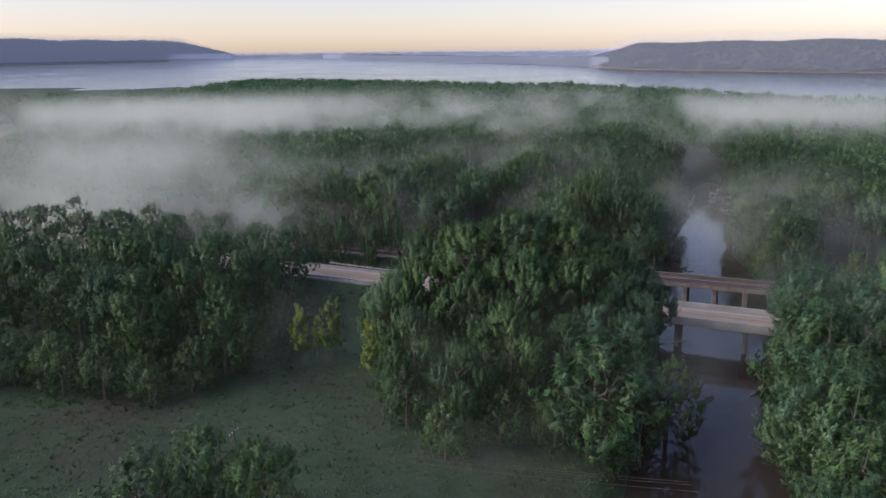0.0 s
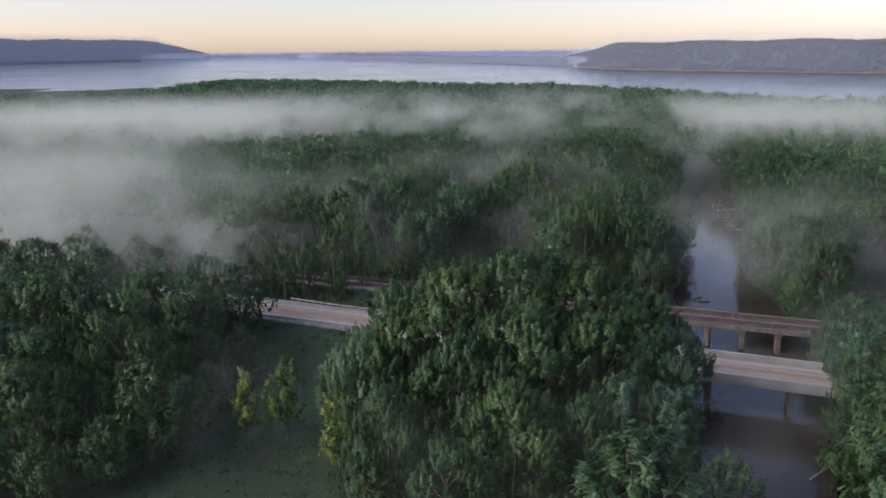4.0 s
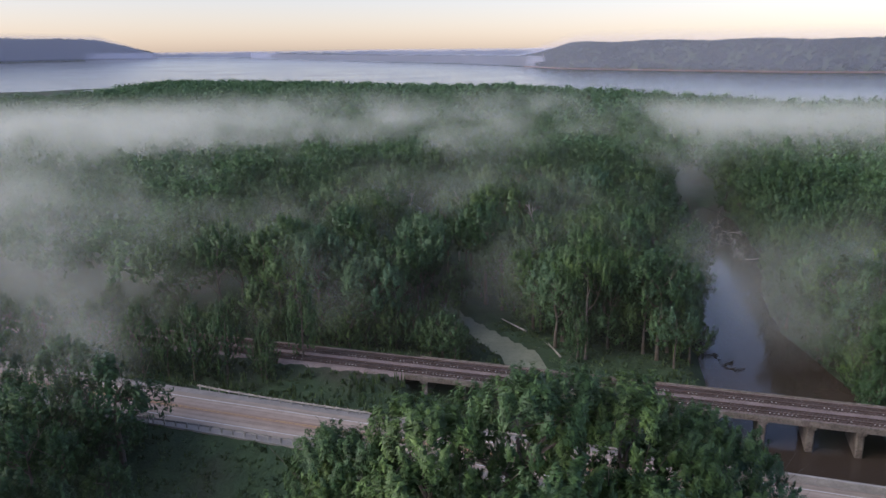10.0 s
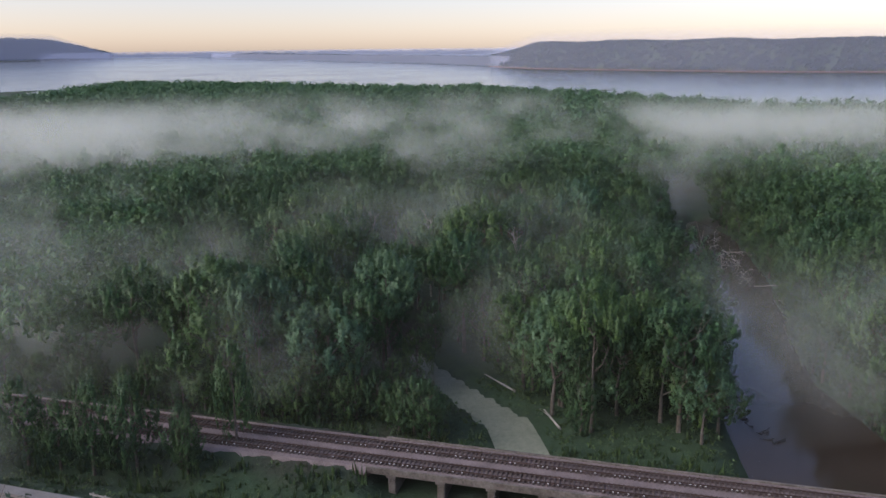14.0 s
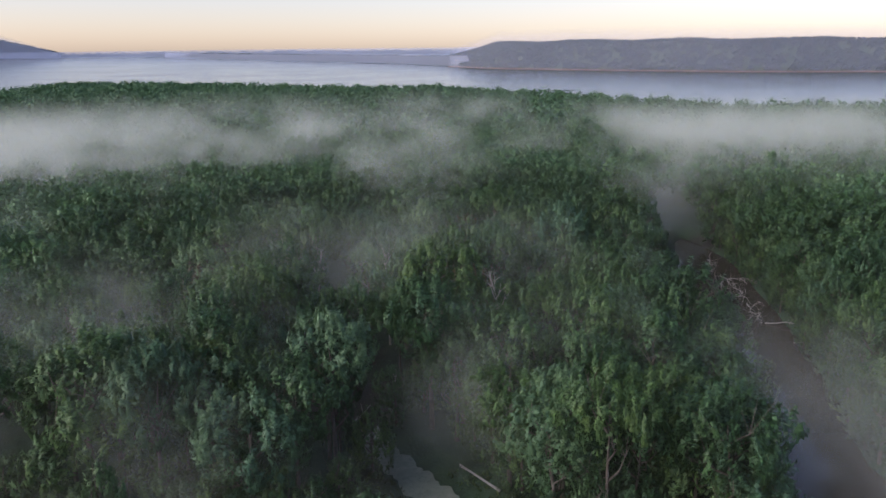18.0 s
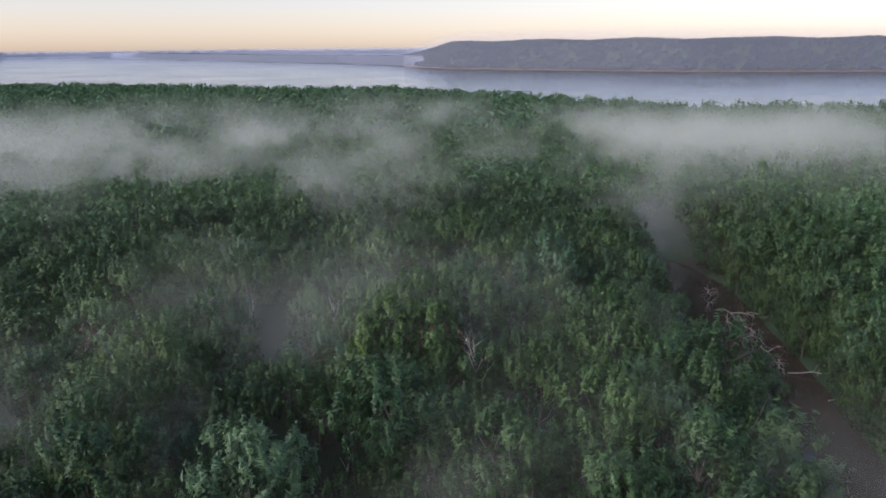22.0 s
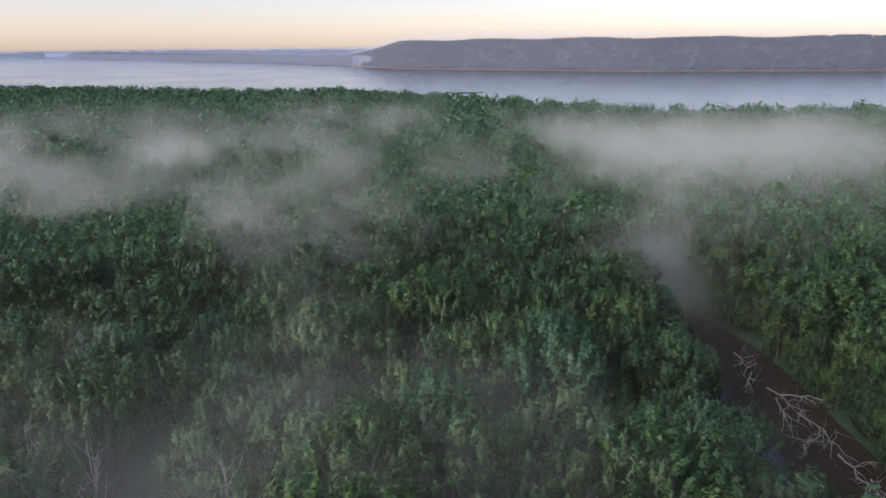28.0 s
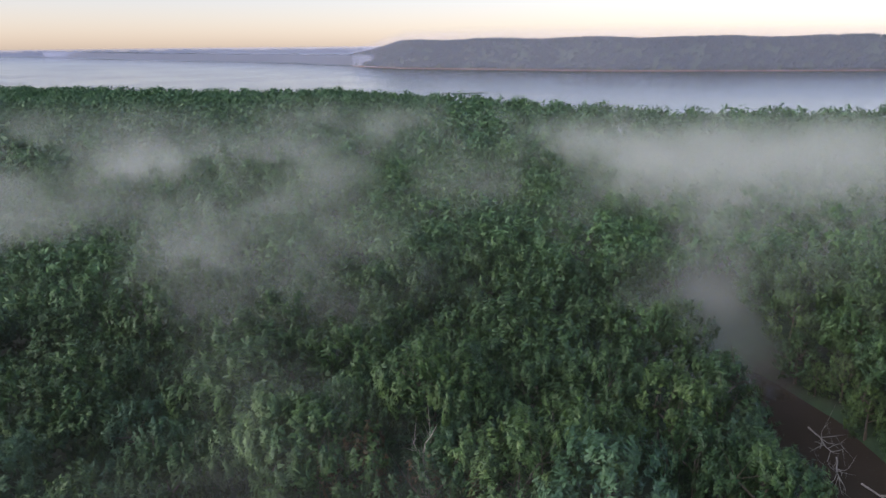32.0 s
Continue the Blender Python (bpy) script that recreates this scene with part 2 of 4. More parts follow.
def ground_height(x, y):
    h = 1.7 + 0.35 * np.sin(x * 0.06 + 1.3) * np.cos(y * 0.05) + 0.2 * np.sin(x * 0.21 + y * 0.17)
    road = DECK_ROAD - 0.12 - np.maximum(0, np.abs(road_off(x, y)) - 6.2) * 0.42
    road_bed = smooth(41, 36, x) + smooth(84, 90, x)
    h = np.maximum(h, np.where(road_bed > 0.01, road * road_bed + h * (1 - np.minimum(road_bed, 1)), h))
    rail = DECK_RAIL - 0.3 - np.maximum(0, np.abs(rail_off(x, y)) - 5.0) * 0.5
    rail_bed = smooth(7, 2, x) + smooth(92, 97, x)
    h = np.maximum(h, np.where(rail_bed > 0.01, rail * rail_bed + h * (1 - np.minimum(rail_bed, 1)), h))
    river = off_line(x, y, RIVER)
    h = np.where(river < 5, np.minimum(h, -1.5 + (h + 1.5) * smooth(-4, 3.5, river)), h)
    h = np.where(off_line(x, y, SLOUGH) < 2.5, np.minimum(h, 0.55 + (h - 0.55) * smooth(0, 2.5, off_line(x, y, SLOUGH))), h)
    shore = np.interp(x, SHORE_X, SHORE_Y) + 25 * np.sin(x * 0.021) + 14 * np.sin(x * 0.063 + 2)
    lake = smooth(-18, 22, y - shore)
    spit = np.exp(-(((x - 400) / 95) ** 2 + ((y - 1290 + 0.4 * (x - 400)) / 30) ** 2)) * 7
    return h * (1 - lake) + lake * np.minimum(-4 + spit, 0.6)


def link(name, verts, faces, mat, parent=None, label="", shade=False):
    me = bpy.data.meshes.new(name)
    me.from_pydata(verts, [], faces)
    me.materials.append(mat)
    if shade:
        me.polygons.foreach_set("use_smooth", [True] * len(me.polygons))
    ob = new(name, me)
    if parent:
        ob.parent = parent
    if label:
        ob["label"] = label
    return ob


def facets(name, verts, mat, parent=None, label="", normals=None):
    """A mesh of separate triangles or quads from an array (n, 3 or 4, 3)."""
    n, k = np.shape(verts)[:2]
    me = bpy.data.meshes.new(name)
    me.vertices.add(k * n)
    me.vertices.foreach_set("co", np.asarray(verts, np.float32).ravel())
    me.loops.add(k * n)
    me.loops.foreach_set("vertex_index", np.arange(k * n, dtype=np.int32))
    me.polygons.add(n)
    me.polygons.foreach_set("loop_start", np.arange(0, k * n, k, dtype=np.int32))
    me.update(calc_edges=True)
    if normals is not None:
        me.attributes.new("custom_normal", "FLOAT_VECTOR", "POINT").data.foreach_set("vector", np.repeat(normals, k, axis=0).astype(np.float32).ravel())
    me.materials.append(mat)
    ob = new(name, me)
    if parent:
        ob.parent = parent
    if label:
        ob["label"] = label
    return ob


def part(name, bm, mat, parent=None, label=""):
    me = bpy.data.meshes.new(name)
    bm.to_mesh(me)
    bm.free()
    me.materials.append(mat)
    ob = new(name, me)
    if parent:
        ob.parent = parent
    if label:
        ob["label"] = label
    return ob


def grid_mesh(name, xs, ys, height, mat):
    gx, gy = np.meshgrid(xs, ys)
    gz = height(gx, gy)
    nx, ny = len(xs), len(ys)
    v = np.stack([gx, gy, gz], -1).reshape(-1, 3)
    i = (np.arange(ny - 1)[:, None] * nx + np.arange(nx - 1)).ravel()
    f = np.stack([i, i + 1, i + nx + 1, i + nx], 1)
    me = bpy.data.meshes.new(name)
    me.vertices.add(len(v))
    me.vertices.foreach_set("co", v.astype(np.float32).ravel())
    me.loops.add(4 * len(f))
    me.loops.foreach_set("vertex_index", f.astype(np.int32).ravel())
    me.polygons.add(len(f))
    me.polygons.foreach_set("loop_start", np.arange(0, 4 * len(f), 4, dtype=np.int32))
    me.polygons.foreach_set("use_smooth", np.ones(len(f), bool))
    me.update(calc_edges=True)
    me.materials.append(mat)
    return new(name, me)


# ---- ground and water ----
def spaced(a, b, far, fine, n):
    """Even steps from a to b, then growing ones out to far on both sides."""
    g = np.geomspace(fine, far, n)
    return np.concatenate([a - g[::-1], np.arange(a, b, fine), b + g])


ground = grid_mesh("ground", spaced(-110, 170, 5000, 2.0, 60), spaced(60, 400, 4900, 2.0, 70), ground_height, GROUND)
tagged(ground, "dark green damp meadow and forest floor", "ground", kind="structure")


def lake_level(x, y):
    d = np.hypot(x, y)
    return 47.0 * np.clip((d - 2000) / 2800, 0, 2) ** 2


ring = np.concatenate([np.arange(-5000, -600, 200), np.arange(-600, 600, 100), np.arange(600, 5001, 200)]).astype(float)
lake = grid_mesh("lake", ring, np.concatenate([np.arange(600, 1500, 150), np.arange(1500, 5001, 100)]).astype(float), lake_level, LAKE)
tagged(lake, "wide calm lake with pale silvery surface", "lake", kind="structure")
water = grid_mesh("water", np.linspace(-1200, 1200, 13), np.linspace(-500, 600, 12), lambda x, y: x * 0, WATER)
tagged(water, "still brown river water", "river", kind="structure")

# ---- trees ----
rng = np.random.default_rng(7)


def unit(v):
    return v / np.maximum(np.linalg.norm(v, axis=-1, keepdims=True), 1e-9)


def crown_leaves(rs, radius, top, bottom, tufts, leaves, leaf, upright=0.75, core=1.0, spray=1.25):
    """Leaf triangles in upright, flame-shaped sprays over the upper sides of rounded lobes that make up a dome."""
    top -= spray * 0.5
    mid, half = (top + bottom) / 2, (top - bottom) / 2
    size = min(radius, half) * 0.42
    lobes = int(max(8, 2.2 * (radius * half + radius * radius) / (size * size * 2.6)))
    q = (np.arange(lobes) + 0.5) / lobes
    up = 1 - 1.75 * q + rs.normal(0, 0.05, lobes)
    turn = np.arange(lobes) * 2.4 + rs.uniform(0, 0.8, lobes)
    ring = np.sqrt(np.clip(1 - up ** 2, 0, 1)) * rs.uniform(0.82, 1.05, lobes)
    lc = np.stack([np.cos(turn) * ring * (radius - size * 0.9), np.sin(turn) * ring * (radius - size * 0.9), up * (half - size * 0.9)], 1)
    lc[:, 2] += mid + rs.normal(0, 0.12 * half, lobes)
    lr = size * rs.uniform(0.75, 1.25, lobes)
    k = rs.choice(lobes, tufts * 3, p=lr ** 2 / (lr ** 2).sum())
    n = unit(rs.normal(size=(tufts * 3, 3)) + unit(lc[k] - (0, 0, mid)) * 0.5 + (0, 0, 0.7))
    base = lc[k] + n * lr[k][:, None]
    depth = (np.linalg.norm(base[:, None] - lc[None], axis=2) / lr[None]).min(1)
    order = np.argsort(-(depth + rs.uniform(0, 0.12, len(base))))[:tufts]
    base, n = base[order], n[order]
    axis = unit(n * 0.5 + (0, 0, upright) + rs.normal(0, 0.22, n.shape))
    length = rs.uniform(0.55, 1.35, tufts) * spray
    width = length * rs.uniform(0.24, 0.38, tufts)
    j = np.repeat(np.arange(tufts), leaves)
    m = len(j)
    u = rs.beta(1.2, 1.3, m) * 1.45 - 0.45
    r = np.sqrt(rs.uniform(0, 1, m)) * (1.05 - 0.8 * np.clip(u, 0, 1))
    side = rs.normal(size=(m, 3))
    side = unit(side - (side * axis[j]).sum(1, keepdims=True) * axis[j])
    c = base[j] + axis[j] * (u * length[j])[:, None] + side * (r * width[j])[:, None]
    face = unit(n[j] * 0.9 + side * 0.4 + (0, 0, 0.4) + rs.normal(0, 0.3, (m, 3)))
    d1 = axis[j] * 1.6 + side * 0.55 + rs.normal(0, 0.28, (m, 3))
    d1 = unit(d1 - (d1 * face).sum(1, keepdims=True) * face)
    d2 = np.cross(face, d1)
    s = leaf * rs.uniform(0.6, 1.35, m)[:, None]
    shell = np.stack([c - d1 * s * 0.55 + d2 * s * 0.27, c - d1 * s * 0.6 - d2 * s * 0.27, c + d1 * s * 1.05], 1)
    soft = unit(n[j] + side * 0.55 + axis[j] * (0.5 * u - 0.2)[:, None] + rs.normal(0, 0.2, (m, 3)))
    # inner foliage
    m = max(6, int(core * tufts))
    k = rs.integers(0, lobes, m)
    c = lc[k] + unit(rs.normal(size=(m, 3))) * (lr[k] * rs.uniform(0.2, 0.75, m))[:, None]
    d1 = unit(rs.normal(size=(m, 3)))
    d2 = unit(np.cross(d1, rs.normal(size=(m, 3))))
    s = leaf * rs.uniform(1.2, 2.0, m)[:, None]
    inner = np.stack([c - d1 * s * 0.5 - d2 * s * 0.35, c - d1 * s * 0.3 + d2 * s * 0.4, c + d1 * s * 0.8], 1)
    return np.concatenate([shell, inner]), np.concatenate([soft, unit(np.cross(d2, d1))])


def limb(verts, faces, a, b, ra, rb, sides=6):
    a, b = np.array(a, float), np.array(b, float)
    d = unit(b - a)
    e = unit(np.cross(d, (0.3, 0.9, 0.2)))
    g = np.cross(d, e)
    i0 = len(verts)
    for c, r in ((a, ra), (b, rb)):
        for q in range(sides):
            w = 2 * math.pi * q / sides
            verts.append(tuple(c + (e * math.cos(w) + g * math.sin(w)) * r))
    for q in range(sides):
        w = (q + 1) % sides
        faces.append((i0 + q, i0 + w, i0 + sides + w, i0 + sides + q))
    faces.append(tuple(i0 + sides + q for q in range(sides)))


def branching(rs, height, radius, thick, forks=6, twigs=3, lean=0.06):
    """A tapered, slightly bent trunk with limbs and twigs."""
    v, f = [], []
    knots = [np.array((0, 0, -0.4))]
    for q in range(1, 6):
        knots.append(np.array((*(rs.normal(0, lean * height / 3, 2) * q / 5), height * q / 5)))
    for q in range(5):
        limb(v, f, knots[q], knots[q + 1], thick * (1 - q * 0.17), thick * (1 - (q + 1) * 0.17), 7)
    for q in range(forks):
        at = rs.uniform(1.7, 4.6)
        i, u = int(at), at % 1
        a = knots[i] * (1 - u) + knots[i + 1] * u
        w = rs.uniform(0, 6.28)
        b = a + np.array((math.cos(w) * radius * rs.uniform(0.3, 0.55), math.sin(w) * radius * rs.uniform(0.3, 0.55), height * rs.uniform(0.12, 0.24)))
        mid = (a + b) / 2 + rs.normal(0, radius * 0.06, 3)
        limb(v, f, a, mid, thick * 0.42, thick * 0.28, 5)
        limb(v, f, mid, b, thick * 0.28, thick * 0.08, 5)
        for _ in range(twigs):
            e = b + rs.normal(0, radius * 0.25, 3) + (0, 0, radius * 0.2)
            limb(v, f, mid * 0.4 + b * 0.6, e, thick * 0.14, thick * 0.03, 4)
    return v, f


def make_tree(seed, label, mat, height, radius, low, tufts, leaves, leaf, upright=0.75, thick=0.38, name="tree"):
    rs = np.random.default_rng(seed)
    top = new(name)
    v, f = branching(rs, height * 0.8, radius, thick)
    link("trunk", v, f, BARK, top, "grey-brown trunk with limbs")
    leaf_faces, normals = crown_leaves(rs, radius, height, low, tufts, leaves, leaf, upright, core=1.6, spray=1.25 if radius < 3 else 1.55)
    facets("crown", leaf_faces, mat, top, normals=normals)
    return tagged(top, label, name, "riverside trees" if name == "tree" else "riverside bushes")


# crowns are built once and copied
KINDS = [
    make_tree(11, "broad green silver maple with domed tufted crown", LEAF, 21, 7.4, 11.0, 170, 40, 0.38),
    make_tree(12, "round green maple in misty woods", LEAF, 19, 6.8, 9.5, 150, 40, 0.37),
    make_tree(13, "tall green maple with upright leaf sprays", LEAF, 22, 6.6, 12.0, 150, 40, 0.37, 0.95),
    make_tree(14, "pale grey-green willow with feathery crown", LEAF_PALE, 18, 6.8, 5.0, 165, 40, 0.36, 0.6),
    make_tree(15, "pale tall cottonwood with bare lower trunk", LEAF_PALE, 22, 6.2, 10.0, 135, 40, 0.38, 0.9),
    make_tree(16, "low dark green leafy bush", LEAF, 12, 5.6, -0.5, 130, 34, 0.38, name="bush"),
    make_tree(17, "slender young yellow-green tree in the meadow", LEAF_YOUNG, 13, 2.0, 1.0, 50, 50, 0.36, 1.0, 0.14),
    make_tree(18, "sparse russet-brown dying tree among green ones", LEAF_BROWN, 18, 4.6, 6.0, 50, 26, 0.36, 0.9, 0.3),
    make_tree(19, "large dense green maple beside the road", LEAF, 26, 8.8, 2.0, 420, 80, 0.33, 0.95, 0.5),
    make_tree(20, "large pale-green maple with feathery sprays beside the road", LEAF_PALE, 23, 8.2, 1.0, 380, 80, 0.32, 0.95, 0.45),
    make_tree(21, "full dark green maple with leaves down to the ground", LEAF, 20, 6.6, 0.5, 230, 40, 0.38),
    make_tree(22, "broad low-branched green maple at the edge of the woods", LEAF, 18, 6.4, 0.5, 220, 40, 0.37),
]
KIND_SIZE = [(21, 7.4), (19, 6.6), (22, 6.4), (18, 6.6), (22, 6.2), (12, 5.6), (13, 2.0), (18, 4.6), (26, 8.6), (23, 8.0), (20, 6.6), (18, 6.4)]
used = [0] * len(KINDS)


def plant(kind, x, y, height=None, spread=1.0, turn=None):
    base = KINDS[kind]
    s = (height or KIND_SIZE[kind][0]) / KIND_SIZE[kind][0]
    turn = rng.uniform(0, 360) if turn is None else turn
    z = float(ground_height(np.array(x, float), np.array(y, float)))
    m = pose(x, y, max(z, 0.2), 0, 0, turn)
    if used[kind] == 0:
        ob = base
    else:
        ob = copy_thing(base, m)
    used[kind] += 1
    ob.matrix_basis = m @ Matrix.Diagonal((s * spread, s * spread, s, 1))
    return ob


# trees by the road, the railway and the near river banks: kind, x, y, height, spread
NEAR = [
    (8, 13, 138, 28.5, 1.1), (8, 4, 136, 26.5, 1.1), (8, 22, 139, 26.5, 1.1), (8, 30, 141, 23.5, 1.05), (9, 37, 142, 19, 1.0), (8, -4, 131, 21, 1.0),
    (8, 13, 127, 23, 1.1), (8, 22, 128, 22, 1.1), (8, 4, 124, 21, 1.0), (9, 31, 130, 19, 1.0), (8, -5, 118, 17, 0.9), (8, 10, 114, 19, 1.0),
    (8, 19, 115, 17, 1.0), (8, 2, 107, 16, 0.9), (8, 28, 118, 16, 1.0), (5, -10, 138, 13, 0.9),
    (5, 36, 150, 10, 0.9), (5, 34, 112, 12, 1.0), (5, 22, 99, 10, 0.9),
    (10, -61, 171, 21, 1.0), (11, -50, 168, 20, 1.0), (10, -40, 160, 19, 1.0), (11, -57, 158, 20, 1.0), (10, -47, 147, 20, 1.0), (11, -67, 160, 22, 1.0),
    (5, -36, 178, 15, 1.1), (11, -44, 183, 17, 0.9), (10, -55, 184, 18, 0.85), (11, -66, 188, 18, 0.85), (10, -78, 190, 19, 0.9), (10, -72, 148, 21, 1.0), (11, -62, 140, 20, 1.0), (5, -44, 178, 13, 0.9), (10, -82, 158, 21, 1.0), (11, -76, 172, 20, 1.0),
    (10, -54, 133, 19, 1.0), (11, -88, 140, 21, 1.0), (10, -95, 165, 20, 1.0), (5, -40, 135, 14, 1.0), (11, -104, 150, 21, 1.0), (10, -100, 182, 20, 1.0),
    (5, -34, 78, 14, 1.0), (5, -27, 83, 14, 1.0), (11, -21, 81, 15, 0.9), (5, -40, 70, 13, 1.0),
    (3, 66, 138, 19, 1.0), (3, 76, 132, 18, 1.1), (10, 60, 118, 18, 1.0), (3, 53, 104, 17, 1.0), (11, 68, 110, 18, 1.0), (3, 46, 90, 17, 1.0),
    (10, 58, 92, 18, 1.0), (11, 80, 120, 19, 1.0), (3, 66, 96, 18, 1.0), (10, 50, 78, 16, 1.0), (11, 40, 74, 15, 0.9), (5, 62, 80, 16, 1.0),
    (3, 88, 140, 19, 1.0), (11, 92, 126, 19, 1.0), (10, 84, 106, 19, 1.0), (5, 70, 148, 12, 1.0), (3, 78, 146, 15, 0.9),
    (5, -43, 213, 12.5, 0.7), (5, -33, 209, 13, 0.65), (5, -27, 208, 13, 0.6), (5, -14, 211, 14, 0.5), (5, -52, 216, 12, 0.8), (5, -38, 211, 10, 0.7), (5, -21, 207, 9, 0.6), (5, -48, 214, 9, 0.8), (5, -57, 218, 10, 0.8),
    (5, -62, 219, 12, 0.8), (5, -72, 224, 12, 0.9), (5, -85, 228, 13, 0.9), (5, -20, 206, 8, 0.7), (5, 84, 178, 9, 0.9), (5, 92, 172, 12, 0.9), (5, 78, 172, 6, 0.8),
    (5, 100, 168, 12, 1.0), (5, 104, 152, 15, 1.0),
    (3, 34, 219, 18, 1.0), (11, 44, 217, 16, 1.0), (10, 41, 227, 21, 1.0), (5, 50, 214, 13, 0.9), (11, 58, 223, 17, 0.95), (10, 52, 231, 22, 1.0), (5, 37, 213, 10, 0.7),
    (5, 57, 213, 8, 0.7), (4, 9, 236, 24, 1.0), (3, -4, 232, 19, 1.0), (10, -7, 238, 22, 1.0), (10, -20, 230, 24, 1.0), (2, -33, 236, 23, 1.0),
    (6, -27, 139, 12, 1.0), (6, -21, 139, 13, 1.0), (6, -12, 127, 13, 1.2), (6, -24, 142, 9, 1.0),
    (7, 44, 318, 19, 1.0), (7, 52, 312, 18, 1.0), (7, 36, 270, 20, 0.9), (7, -14, 291, 18, 1.0), (7, 28, 104, 12, 1.2), (7, 22, 110, 11, 1.2),
    (10, -72, 193, 18, 1.0), (11, -84, 197, 19, 1.0), (10, -95, 202, 19, 1.0), (11, -106, 206, 19, 1.0), (10, -114, 196, 20, 1.0), (11, -112, 170, 20, 1.0),
    (8, -4, 139, 24, 1.0), (9, -9, 131, 21, 0.9),
    (10, 127, 322, 17, 1.0), (11, 132, 331, 18, 1.0), (10, 131, 342, 17, 1.0), (11, 121, 303, 16, 1.0), (10, 140, 336, 19, 1.0), (11, 138, 350, 18, 1.0), (10, 130, 357, 16, 1.0), (11, 134, 318, 18, 1.0),
]
for kind, x, y, h, s in NEAR:
    plant(kind, x, y, h, s)


def wooded(x, y, margin):
    """Where the woods beyond the railway and on the far bank stand."""
    shore = np.interp(x, SHORE_X, SHORE_Y)
    beyond = rail_off(x, y) > 11
    marsh = (x < -330) & (y > 930 + 0.5 * (x + 330))
    glade = (np.hypot((x - 38) / 12, (y - 203 + 0.4 * (x - 38)) / 8) < 1) | (np.hypot(x - 12, (y - 222) / 0.7) < 9)
    return beyond & ~marsh & ~glade & (off_line(x, y, RIVER) > margin + (4.5 + 5.5 * smooth(255, 275, y)) * (x < np.interp(y, RIVER[:, 1], RIVER[:, 0]))) & (off_line(x, y, SLOUGH) > 4.6) & (y < shore - 30)


def scatter(x0, x1, y0, y1, gap, rs):
    """A jittered hexagonal stand."""
    nx, ny = int((x1 - x0) / gap), int((y1 - y0) / (gap * 0.87))
    gx, gy = np.meshgrid(np.arange(nx), np.arange(ny))
    x = x0 + (gx + 0.5 * (gy % 2)) * gap + rs.uniform(-0.38, 0.38, gx.shape) * gap
    y = y0 + gy * gap * 0.87 + rs.uniform(-0.38, 0.38, gx.shape) * gap
    return x.ravel(), y.ravel()


# woods along the flight: single trees
wx, wy = scatter(-45, 150, 205, 410, 10.2, rng)
ok = wooded(wx, wy, 1.5) & (wy < 400 - 0.4 * np.abs(wx - 55))
wx, wy = wx[ok], wy[ok]
order = np.argsort(np.hypot((wx - 45) * 1.1, wy - 250))
single, rest = order[:150], order[150:]
for i in single:
    edge = float(off_line(np.array(wx[i]), np.array(wy[i]), RIVER))
    kind = int(rng.choice(6, p=[0.28, 0.22, 0.16, 0.16, 0.12, 0.06]))
    h = KIND_SIZE[kind][0] * rng.uniform(0.8, 1.1)
    if edge < 5:
        h *= 0.85
    plant(kind, float(wx[i]), float(wy[i]), float(h), float(rng.uniform(0.85, 1.1)))


# undergrowth along the edge of the woods
for _ in range(34):
    x = rng.uniform(-75, 48)
    y = RAIL_Y + RAIL_SLOPE * x + rng.uniform(12, 18)
    if abs(x - 26) > 7 and float(off_line(np.array(x), np.array(y), SLOUGH)) > 3:
        plant(5, float(x), float(y), float(rng.uniform(4.5, 9)), 0.9)

for x, y, h in ((19, 250, 9), (30, 243, 10), (10, 243, 8), (31, 236, 9), (33, 228, 10), (14, 236, 9), (36, 222, 9), (9, 226, 8), (3, 222, 9), (40, 219, 8), (48, 221, 10), (-3, 226, 10), (-12, 231, 9), (24, 254, 10)):
    plant(5, x, y, h, 0.9)
for line_y in np.arange(210, 268, 4.5):
    rx, rw = np.interp(line_y, RIVER[:, 1], RIVER[:, 0]), np.interp(line_y, RIVER[:, 1], RIVER[:, 2])
    plant(5, float(rx - rw - rng.uniform(2.0, 4.0)), float(line_y), float(rng.uniform(7, 12)), float(rng.uniform(0.8, 1.0)))

# trees leaning over both banks
for line_y in np.arange(70, 335, 8.0):
    rx, rw = np.interp(line_y, RIVER[:, 1], RIVER[:, 0]), np.interp(line_y, RIVER[:, 1], RIVER[:, 2])
    for side in (-1, 1):
        x, y = rx + side * (rw * 1.04 + rng.uniform(3.5, 5.5)) + (1.0 if side > 0 else 0) - (1.2 + 5 * float(smooth(255, 275, line_y)) if side < 0 else 0), line_y + rng.uniform(-2, 2)
        if abs(road_off(x, y)) < 11 or abs(rail_off(x, y)) < 9.5 or (side < 0 and y < 205 and y > 150) or (side < 0 and y < 100):
            continue
        kind = int(rng.choice([10, 11, 3, 5]))
        plant(kind, float(x), float(y), float(rng.uniform(12, 19)), float(rng.uniform(0.9, 1.2)))


